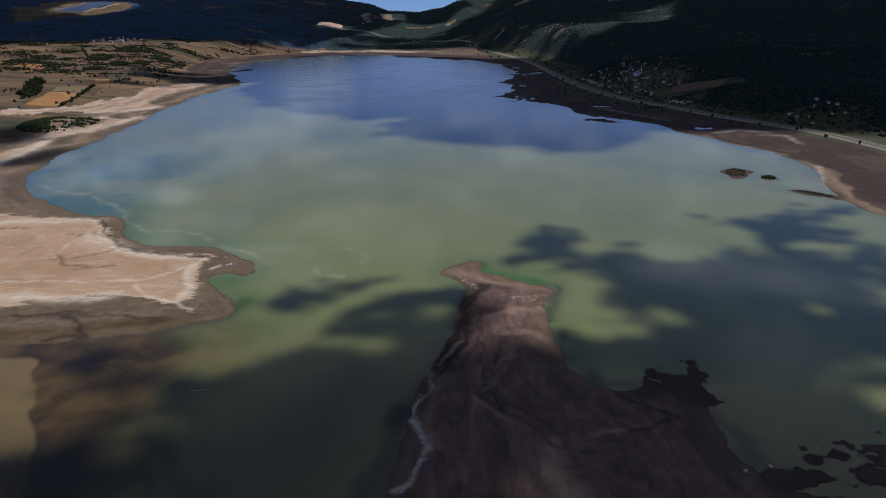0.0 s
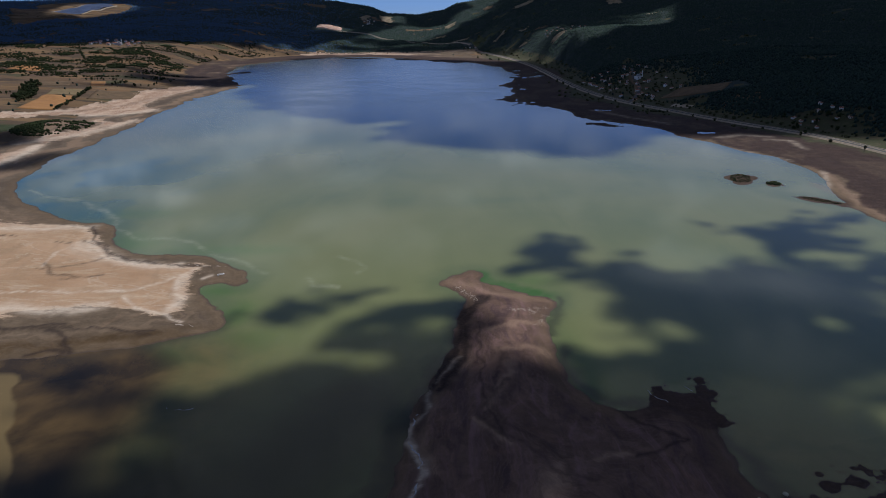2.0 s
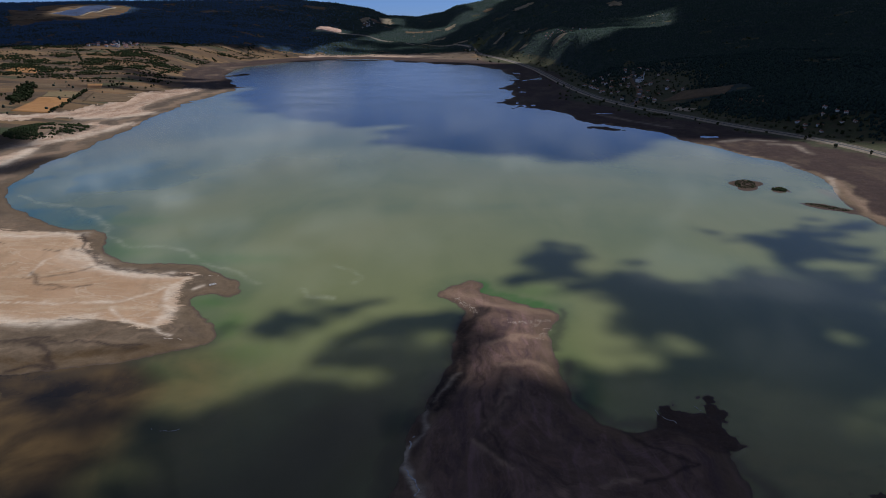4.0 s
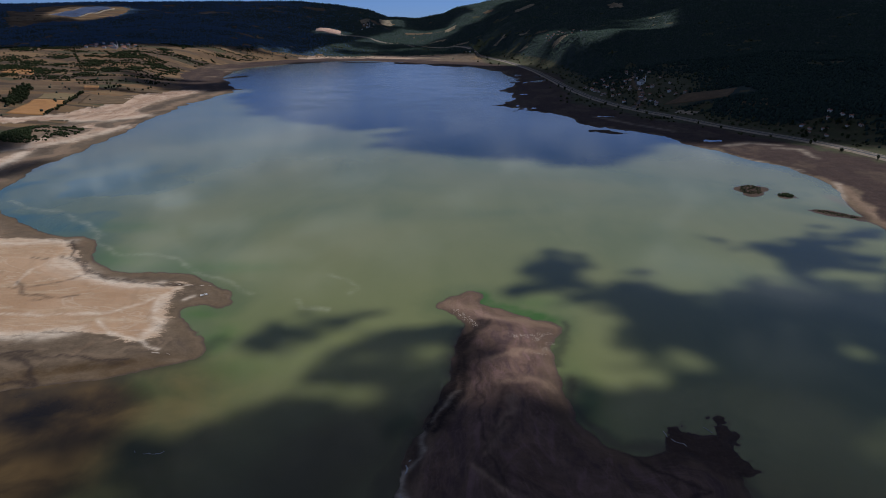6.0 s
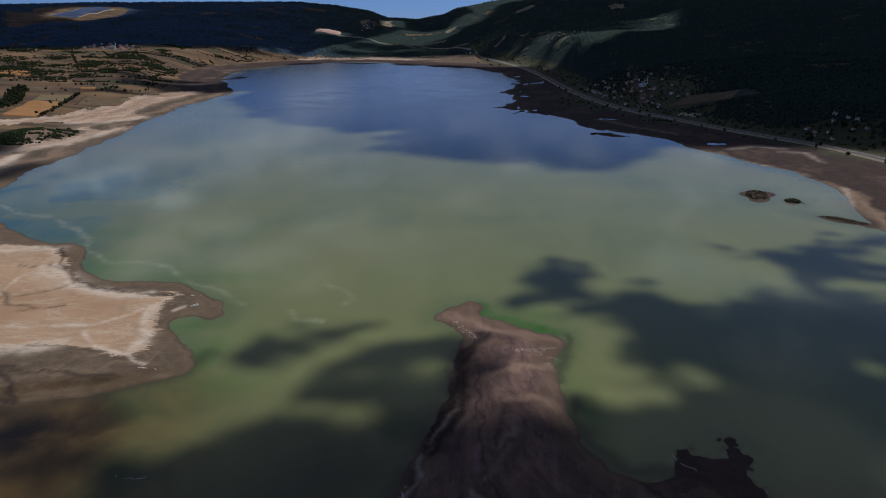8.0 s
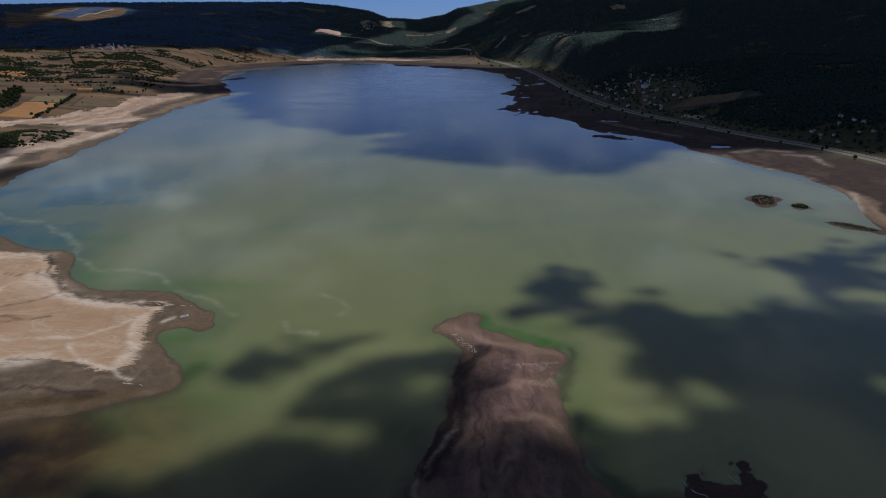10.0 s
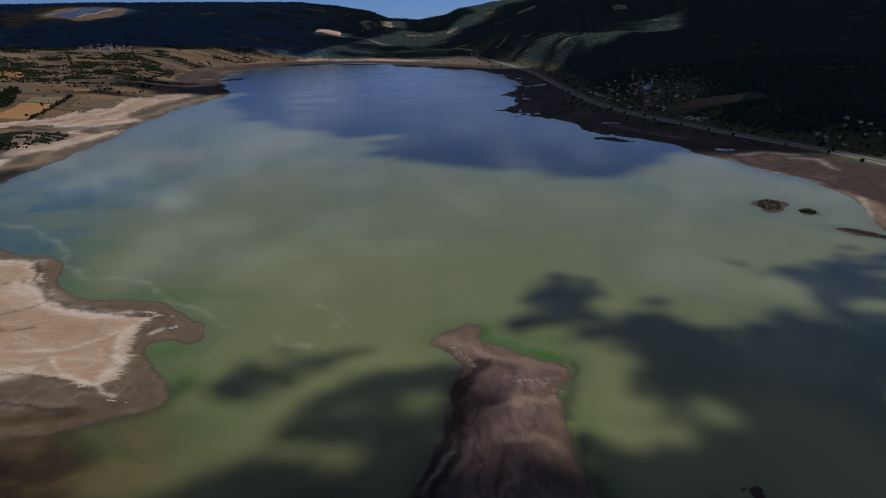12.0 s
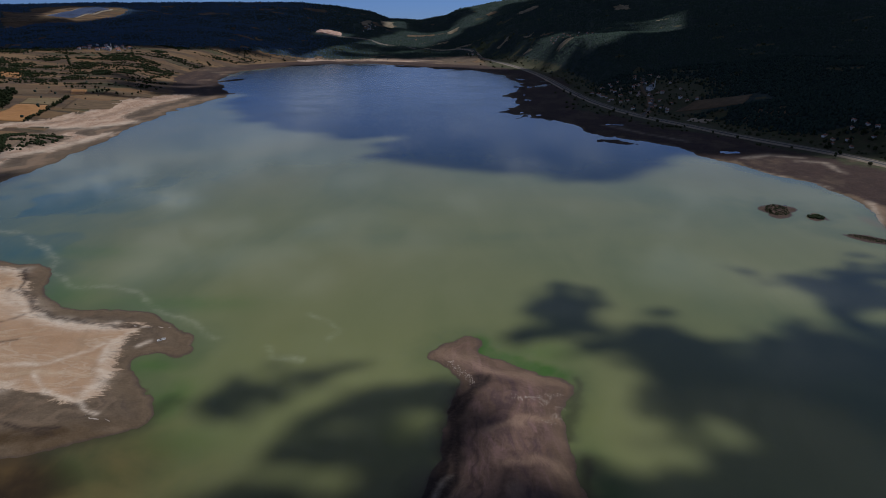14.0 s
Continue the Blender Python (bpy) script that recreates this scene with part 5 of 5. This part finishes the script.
TREES = [make_tree(11, 3.6, 7.0, MAT_LEAF), make_tree(12, 4.4, 8.0, MAT_LEAF), make_tree(13, 3.0, 9.5, MAT_LEAF), make_tree(14, 3.9, 6.0, MAT_SCRUB)]
for ob in TREES:
    ob.matrix_world = pose(-905 + TREES.index(ob) * 4, 1420 + TREES.index(ob) * 7, float(height(-905.0 + TREES.index(ob) * 4, 1420.0 + TREES.index(ob) * 7)) - 0.2)
    tagged(ob, "broad dark green tree standing in the fields", "tree", "trees among the fields")


def plant(points, label, group, small=0.75, large=1.25):
    for px, py in points:
        s = rng.uniform(small, large)
        ob = copy_thing(TREES[int(rng.integers(0, 4))], pose(px, py, float(height(px, py)) - 0.2, 0, 0, rng.uniform(0, 360)))
        ob.scale = (s * rng.uniform(0.9, 1.15), s, s * rng.uniform(0.85, 1.15))
        tagged(ob, label, "tree", group)


def along(a, b, n, spread):
    t = np.linspace(0, 1, n)
    return [(a[0] + (b[0] - a[0]) * k + rng.normal(0, spread), a[1] + (b[1] - a[1]) * k + rng.normal(0, spread)) for k in t]


plant(along((-764, 1284), (-795, 1440), 30, 1.4) + along((-795, 1440), (-828, 1550), 24, 2.0), "dark green tree in a hedge between two fields", "hedge beside the orange field", 0.6, 0.95)
plant([(-862 - 0.47 * (t - 1345) + rng.uniform(-26, 12), t + rng.normal(0, 8)) for t in rng.uniform(1345, 1600, 200)], "dark green tree in a dense grove", "trees of the grove", 0.8, 1.2)
plant([(-985 + rng.normal(0, 10), 1450 + rng.normal(0, 18)) for _ in range(14)], "dark green tree in a small grove", "trees of the small grove", 0.6, 0.9)
plant(along((-905, 1700), (-860, 1712), 5, 3) , "low dark green hedge tree", "trees among the fields", 0.4, 0.65)
plant(along((-905, 1690), (-820, 1700), 9, 4) + along((-815, 1630), (-800, 1690), 7, 3) + along((-770, 1640), (-730, 1700), 6, 4), "dark green tree at a field corner", "trees among the fields", 0.6, 0.95)
for k in range(1, 22):
    i = k / 21
    line = smoothed_line(ROAD, 30)
    p = line[int(len(line) * (0.30 + 0.42 * i))]
    plant([(p[0] - 18 - rng.uniform(0, 4), p[1] - 8 + rng.uniform(-8, 8))], "dark roadside tree beside the highway", "trees along the road", 0.6, 0.95)
plant([(470 + rng.normal(0, 55), 1570 + rng.normal(0, 110)) for _ in range(46)], "dark green tree between village houses", "trees in the village", 0.45, 0.75)
plant([(634 + rng.normal(0, 40), 1075 + rng.normal(0, 30)) for _ in range(22)], "dark green tree beside roadside houses", "trees by the roadside houses", 0.7, 1.1)

# hedgerows and lone trees over the rest of the plain
pts = []
for k in range(80):
    x0, y0 = scatter(1, (-37, -12), (1850, 2750))
    turn = radians((14 if rng.uniform() < 0.75 else 112) + rng.normal(0, 9))
    n = int(rng.integers(18, 80))
    t = np.cumsum(rng.uniform(1.5, 4.5, n) + 14.0 * (rng.uniform(0, 1, n) < 0.08))
    pts += list(zip(x0[0] + t * math.cos(turn) + rng.normal(0, 1.8, n), y0[0] + t * math.sin(turn) + rng.normal(0, 1.8, n)))
for k in range(110):
    x0, y0 = scatter(1, (-37, -13), (1950, 2800))
    n, wide = int(rng.integers(20, 90)), rng.uniform(8, 26)
    pts += list(zip(x0[0] + rng.normal(0, wide, n), y0[0] + rng.normal(0, wide * 0.8, n)))
for cx, cy, a, b, n in ((-1060, 2265, 45, 55, 260), (-972, 2262, 50, 28, 180), (-1150, 2000, 120, 14, 60), (-1010, 2110, 100, 16, 60), (-1210, 2400, 80, 40, 60), (-1200, 1865, 60, 8, 26), (-1080, 2085, 30, 12, 24)):
    pts += list(zip(cx + rng.uniform(-a, a, n), cy + rng.uniform(-b, b, n)))
x0, y0 = scatter(150, (-38, -12), (1900, 2800))
pts = np.array(pts + list(zip(x0, y0)))
d = land_distance(pts[:, 0], pts[:, 1])
_, farm, _, _ = zones(pts[:, 0], pts[:, 1], d)
pts = pts[(farm > 0.5) & (d > 150) & (np.hypot((pts[:, 0] + 1195) / 85, (pts[:, 1] - 2450) / 95) > 1)]
size = rng.uniform(1.0, 2.7, len(pts))
centres, radii = [], []
z0 = height(pts[:, 0], pts[:, 1])
for k in range(3):
    off = rng.normal(0, 0.55, (len(pts), 2)) * size[:, None]
    centres.append(np.stack([pts[:, 0] + off[:, 0], pts[:, 1] + off[:, 1], z0 + size * rng.uniform(0.7, 1.4, len(pts))], 1))
    radii.append(size * rng.uniform(0.55, 0.95, len(pts)))
hedges = clumps("hedgerow", np.concatenate(centres), np.concatenate(radii), MAT_LEAF, 1.0, 0.35)
tagged(hedges, "dark hedgerows and lone trees between far fields", "hedgerow", kind="stuff")

# thorn scrub on the mound beside the shore, and on the islets
a, r = rng.uniform(0, 6.28, 2400), np.sqrt(rng.uniform(0, 1, 2400))
x, y = -668 + np.cos(a) * r * 58, 1112 + np.sin(a) * r * 76
lean = 0.89 * (x + 701) + 0.45 * (y - 1109)
keep = fbm(x / 16, y / 11, 3, 61) > np.where(lean < 18, -0.6, np.where(y < 1080, 0.05, 0.24))
x, y = x[keep], y[keep]
r = rng.uniform(0.8, 2.2, len(x))
bushes = clumps("thorn_scrub", np.stack([x, y, height(x, y) + r * 0.4], 1), r, MAT_LEAF, 0.9, 0.4)
tagged(bushes, "dark thorn scrub covering a low mound", "scrub", kind="stuff")


def islet_bushes(cx, cy, a, b, turn, n, tall, label):
    t, q = rng.uniform(0, 6.28, n), np.sqrt(rng.uniform(0, 1, n)) * 0.86
    u, v = np.cos(t) * q * a, np.sin(t) * q * b
    c, s = math.cos(radians(turn)), math.sin(radians(turn))
    px, py = cx + u * c - v * s, cy + u * s + v * c
    rad = rng.uniform(0.6, 1.5, n) * tall
    ob = clumps("islet_scrub", np.stack([px, py, np.maximum(height(px, py), 0) + rad * 0.4], 1), rad, MAT_LEAF, 0.8, 0.45)
    tagged(ob, label, "scrub", kind="stuff")


islet_bushes(363, 761, 25, 14, 67, 300, 0.55, "dark low bushes on a mud islet")
islet_bushes(391, 736, 9, 8, 0, 130, 1.0, "dense green bushes on a tiny islet")
islet_bushes(407, 668, 24, 7, -42, 260, 0.4, "low dark weeds on a mud bar")


# ---- houses ----
def box(bm, x0, x1, y0, y1, z0, z1):
    v = [bm.verts.new(p) for p in ((x0, y0, z0), (x1, y0, z0), (x1, y1, z0), (x0, y1, z0), (x0, y0, z1), (x1, y0, z1), (x1, y1, z1), (x0, y1, z1))]
    for f in ((0, 3, 2, 1), (4, 5, 6, 7), (0, 1, 5, 4), (1, 2, 6, 5), (2, 3, 7, 6), (3, 0, 4, 7)):
        bm.faces.new([v[i] for i in f])


def one_box(*size):
    bm = bmesh.new()
    box(bm, *size)
    return bm


def gable_roof(w, d, z, rise, over=0.5):
    bm = bmesh.new()
    x, y = w / 2 + over, d / 2 + over
    for lift, rr in ((0, rise),):
        v = [bm.verts.new(p) for p in ((-x, -y, z), (x, -y, z), (x, y, z), (-x, y, z), (-x, 0, z + rr), (x, 0, z + rr),
                                       (-x, -y, z - 0.25), (x, -y, z - 0.25), (x, y, z - 0.25), (-x, y, z - 0.25))]
    for f in ((0, 1, 5, 4), (2, 3, 4, 5), (0, 4, 3), (1, 2, 5), (6, 7, 1, 0), (7, 8, 2, 1), (8, 9, 3, 2), (9, 6, 0, 3), (9, 8, 7, 6)):
        bm.faces.new([v[i] for i in f])
    return bm


def make_house(w, d, high, rise, wall):
    house = new("house")
    part("wall", one_box(-w / 2, w / 2, -d / 2, d / 2, -1.5, high), wall, house)
    part("roof", gable_roof(w, d, high + 0.25, rise), MAT_TILE, house, "terracotta tiled gable roof")
    part("chimney", one_box(w * 0.2, w * 0.2 + 0.8, 0.6, 1.4, high, high + rise + 1.0), wall, house)
    part("door", one_box(-0.6, 0.6, -d / 2 - 0.06, -d / 2 + 0.1, 0, 2.1), MAT_BARK, house)
    for lv in range(2 if high > 4.5 else 1):
        for wx in (-0.32, 0.32):
            part("window", one_box(wx * w - 0.6, wx * w + 0.6, -d / 2 - 0.06, -d / 2 + 0.1, 1.0 + lv * 2.9, 2.3 + lv * 2.9), MAT_DARK, house)
    return house


HOUSES = [make_house(8, 6.5, 5.2, 1.7, MAT_WHITE), make_house(8.5, 6, 2.9, 1.6, MAT_CREAM), make_house(7, 6.5, 5.2, 1.5, MAT_CREAM), make_house(12, 6, 2.9, 1.6, MAT_WHITE)]
HOUSE_LABELS = ("white two-storey village house with terracotta roof", "cream low village house with terracotta roof",
                "cream two-storey village house with terracotta roof", "long white farm building with terracotta roof")


def settle(points, group, grown=0.85):
    for k, (hx, hy) in enumerate(points):
        i = int(rng.integers(0, 4)) if "far" not in group else int(rng.integers(0, 2)) * 3
        z = float(height(hx, hy))
        ob = copy_thing(HOUSES[i], pose(hx, hy, z, 0, 0, rng.uniform(-40, 40) + (90 if rng.uniform() < 0.3 else 0)))
        ob.scale = (grown, grown, grown)
        tagged(ob, HOUSE_LABELS[i], "house", group)


def spread(cx, cy, a, b, n, gap):
    got = []
    while len(got) < n:
        p = (cx + rng.uniform(-a, a), cy + rng.uniform(-b, b))
        if all(math.hypot(p[0] - q[0], p[1] - q[1]) > gap for q in got) and line_distance(ROAD, np.array(p[0]), np.array(p[1])) > 32:
            got.append(p)
    return got


for i, (hx, hy) in enumerate(((452, 1502), (424, 1640), (495, 1560), (470, 1690))):
    HOUSES[i].matrix_world = pose(hx, hy, float(height(hx, hy)), 0, 0, 12 * i - 20)
    tagged(HOUSES[i], HOUSE_LABELS[i], "house", "houses of the lakeside village")
settle(spread(455, 1590, 85, 190, 46, 16), "houses of the lakeside village", 0.8)
settle(spread(640, 1090, 36, 36, 11, 17), "houses beside the highway", 0.75)
settle(spread(470, 2590, 75, 70, 16, 24), "houses of the upland hamlet")
settle(spread(-1195, 2470, 75, 50, 20, 20), "houses of the far village", 1.15)
settle([(128, 2915), (150, 2900), (175, 2890), (110, 2940)], "houses at the valley head")
settle(spread(-430, 4010, 40, 120, 8, 26), "houses on the far slope")


def lathe(profile, sides=16):
    bm = bmesh.new()
    rings = [[bm.verts.new((rr * math.cos(2 * math.pi * k / sides), rr * math.sin(2 * math.pi * k / sides), z)) for k in range(sides)] for rr, z in profile]
    for p, q in zip(rings[:-1], rings[1:]):
        for k in range(sides):
            bm.faces.new((p[k], p[(k + 1) % sides], q[(k + 1) % sides], q[k]))
    bm.faces.new(rings[-1])
    return bm


def make_mosque():
    mosque = new("mosque")
    part("wall", one_box(-7, 7, -7, 7, -2, 6.5), MAT_WHITE, mosque)
    part("cornice", one_box(-7.4, 7.4, -7.4, 7.4, 6.5, 7.0), MAT_CREAM, mosque)
    part("dome", lathe([(5.6, 7.0)] + [(5.6 * math.cos(radians(a)), 7.4 + 4.6 * math.sin(radians(a))) for a in range(0, 86, 12)] + [(0.15, 12.6)], 24), MAT_LEAD, mosque, "grey lead dome")
    tower = part("minaret", lathe([(1.3, -2), (1.3, 7), (1.0, 7.6), (0.95, 17), (1.5, 17.4), (1.5, 18.3), (0.8, 18.3), (0.8, 21.0)]), MAT_WHITE, mosque)
    tower.location = (9, -3, 0)
    cone = part("spire", lathe([(1.0, 21.0), (0.5, 23.5), (0.08, 26)]), MAT_LEAD, tower, "pointed grey spire")
    cone.location = (0, 0, 0)
    for wx in (-4, 0, 4):
        part("window", one_box(wx - 0.7, wx + 0.7, -7.08, -6.9, 2.0, 5.0), MAT_DARK, mosque)
    return tagged(mosque, "white village mosque with a dome and slim minaret", "mosque")


first = make_mosque()
first.matrix_world = pose(488, 1625, float(height(488.0, 1625.0)), 0, 0, 20)
for mx, my in ((-425, 3960), (-1170, 2440)):
    copy_thing(first, pose(mx, my, float(height(mx, my)), 0, 0, 10))


# ---- quarry on the far slope ----
def make_quarry(cx, cy, w, dep, rise):
    """Benched rock cut facing the lake."""
    n, k = 26, 14
    bm = bmesh.new()
    grid = []
    for j in range(k):
        row = []
        for i in range(n):
            u, v = i / (n - 1) * 2 - 1, j / (k - 1)
            x, y = cx + u * w, cy + v * dep + 30 * u * u
            z = float(height(x, y))
            bench = math.floor(v * 5) / 5 + min(1, (v * 5 % 1) * 3) / 5
            cut = z + 2.0 + (rise * bench * (1 - u * u) ** 0.7) + 5 * noise.noise(Vector((x * 0.03, y * 0.03, 2)))
            row.append(bm.verts.new((x, y, cut if 0 < i < n - 1 and 0 < j < k - 1 else z - 3)))
        grid.append(row)
    for j in range(k - 1):
        for i in range(n - 1):
            bm.faces.new((grid[j][i], grid[j][i + 1], grid[j + 1][i + 1], grid[j + 1][i]))
    ob = part("quarry", bm, MAT_QUARRY)
    return tagged(ob, "bare pinkish benched quarry face on the hillside", "quarry")


make_quarry(-622, 3700, 72, 50, 15)


# ---- solar field on the far plateau ----
farm_thing = new("solar_field")
tagged(farm_thing, "blue-grey solar field with pale service tracks", "solar field")
for k in range(13):
    ry_ = 3500 + k * 24
    bm = bmesh.new()
    n = 12
    for i in range(n):
        x0 = -1985 + i * 11 + k * 3
        z = float(height(x0 + 5, ry_))
        v = [bm.verts.new(p) for p in ((x0, ry_ - 8, z + 1.5), (x0 + 10.6, ry_ - 8, z + 1.5), (x0 + 10.6, ry_ + 8, z + 7.5), (x0, ry_ + 8, z + 7.5))]
        w = [bm.verts.new((p.co.x, p.co.y, p.co.z - 0.4)) for p in v]
        bm.faces.new(v), bm.faces.new(w[::-1])
        for a in range(4):
            bm.faces.new((v[a], w[a], w[(a + 1) % 4], v[(a + 1) % 4]))
    part("panel_row", bm, MAT_PANEL, farm_thing)
for sx_, ex_ in ((-1996, -1956), (-1848, -1808)):
    draped("service_track", [(sx_, 3485), (sx_ + 6, 3485), (ex_ + 6, 3805), (ex_, 3805)], MAT_GRAVEL, 4.0, 12, 0.0, "pale service track beside the solar field", "track")


# ---- small things at the water's edge ----
def ragged_line(name, pts, width, material, label, category, lift=0.06):
    """A broken, uneven line of foam or salt along the waterline."""
    line = smoothed_line(pts, 0.8)
    t = np.gradient(line, axis=0)
    t /= np.hypot(*t.T)[:, None] + 1e-9
    nrm = np.stack([t[:, 1], -t[:, 0]], 1)
    line = line + nrm * (fbm(line[:, 0] / 5, line[:, 1] / 5, 3, 71) * 1.6)[:, None]
    half = width * np.clip(0.35 + 1.1 * fbm(line[:, 0] / 3, line[:, 1] / 3, 3, 72), 0, 2)
    z = np.maximum(height(line[:, 0], line[:, 1]), 0) + lift
    verts, faces = [], []
    for i in range(len(line)):
        for o, h in ((-1, 0), (0, 0.12), (1, 0)):
            verts.append((*(line[i] + nrm[i] * half[i] * o), z[i] + h * (half[i] > 0.05)))
    for i in range(len(line) - 1):
        if half[i] > 0.06 and half[i + 1] > 0.06:
            faces += [(i * 3 + j, i * 3 + j + 1, i * 3 + j + 4, i * 3 + j + 3) for j in range(2)]
    return tagged(raw(name, verts, faces, material), label, category, kind="stuff")


MAT_SALT = simple("salt_crust", (0.40, 0.32, 0.25), (0.5, 0.41, 0.33), 1.0)
MAT_FOAM = simple("dry_foam", (0.27, 0.26, 0.255), (0.42, 0.4, 0.39), 1.5)
ragged_line("foam", [(-10, 296), (-16, 286), (-17, 273), (-13, 264), (-10, 253), (-9, 245), (-12, 233), (-15, 224), (-21, 218)], 0.55, MAT_FOAM, "thin grey foam line along the muddy spit", "foam")
ragged_line("foam", [(115, 314), (116, 307), (122, 301), (130, 296), (137, 292)], 0.3, MAT_FOAM, "pale foam edge round a dark mud bank", "foam")
ragged_line("foam", [(136, 318), (138, 313), (138, 310)], 0.3, MAT_FOAM, "pale foam edge round a dark mud bank", "foam")
ragged_line("foam", [(-152, 303), (-142, 299), (-132, 301)], 0.35, MAT_FOAM, "pale broken foam streak on shallow water", "foam")
ragged_line("salt_crust", [(-192, 402), (-182, 398), (-172, 393), (-164, 391)], 0.5, MAT_SALT, "white dried salt channel on grey mud", "salt crust")
ragged_line("salt_crust", [(-215, 502), (-196, 497), (-186, 495), (-176, 497)], 0.5, MAT_SALT, "white dried salt ridge on grey mud", "salt crust")



def flecks(centres, spread, n, label):
    """Small crusts of white salt lying on the mud."""
    verts, faces = [], []
    for _ in range(n):
        cx, cy = centres[int(rng.integers(0, len(centres)))]
        x, y, r = cx + rng.normal(0, spread[0]), cy + rng.normal(0, spread[1]), rng.uniform(0.14, 0.36)
        z, k = float(height(x, y)) + 0.05, len(verts)
        verts += [(x + r * 1.15 * rng.uniform(0.6, 1.2) * math.cos(a), y + r * rng.uniform(0.6, 1.2) * math.sin(a), z) for a in np.linspace(0, 5.2, 6)] + [(x, y, z + 0.12)]
        faces += [(k + i, k + (i + 1) % 6, k + 6) for i in range(6)]
    return tagged(raw("salt_flecks", verts, faces, MAT_SALT), label, "salt crust", kind="stuff")


flecks([(51, 413), (56, 413), (62, 413), (67, 415), (71, 415), (63, 408), (65, 410), (71, 403), (68, 396), (64, 391)], (2.0, 1.3), 230, "white salt flecks scattered on the brown mud spit")
flecks([(12, 450), (16, 445), (19, 439), (22, 435), (24, 429)], (1.2, 1.6), 140, "white salt flecks beside the dark gully")

frame_wreck = new("wooden_frame")
for a in ((-2.6, 2.6, -0.25, 0.25, 0.0, 0.35), (-2.6, 2.6, 1.6, 2.0, 0.0, 0.35), (-2.6, -2.2, 0.25, 1.6, 0.05, 0.3), (2.0, 2.4, 0.25, 1.6, 0.05, 0.3)):
    part("plank", one_box(*a), MAT_WHITE, frame_wreck)
frame_wreck.matrix_world = pose(-175, 478, float(height(-175.0, 478.0)), 0, 0, 35)
tagged(frame_wreck, "bleached wooden frame lying on grey mud", "wreckage")


def make_boulder(seed, size):
    """A worn lump of pale rock."""
    bm = bmesh.new()
    bmesh.ops.create_icosphere(bm, subdivisions=2, radius=size)
    for v in bm.verts:
        v.co *= 1 + 0.35 * noise.noise(v.co * 1.3 / size + Vector((seed, 0, 0)))
        v.co.z *= 0.6
    return bm


MAT_ROCK = simple("pale_rock", (0.36, 0.31, 0.2), (0.5, 0.44, 0.3), 1.2)
for k, (bx, by, size) in enumerate(((136.5, 230.0, 1.1), (149.5, 233.5, 1.3))):
    rock = part("boulder", make_boulder(k * 3.1, size), MAT_ROCK)
    rock.matrix_world = pose(bx, by, max(0.0, float(height(bx, by))) + 0.1, 0, 0, 40 * k)
    tagged(rock, "pale yellowish boulder at the muddy waterline", "rock", "boulders at the waterline")
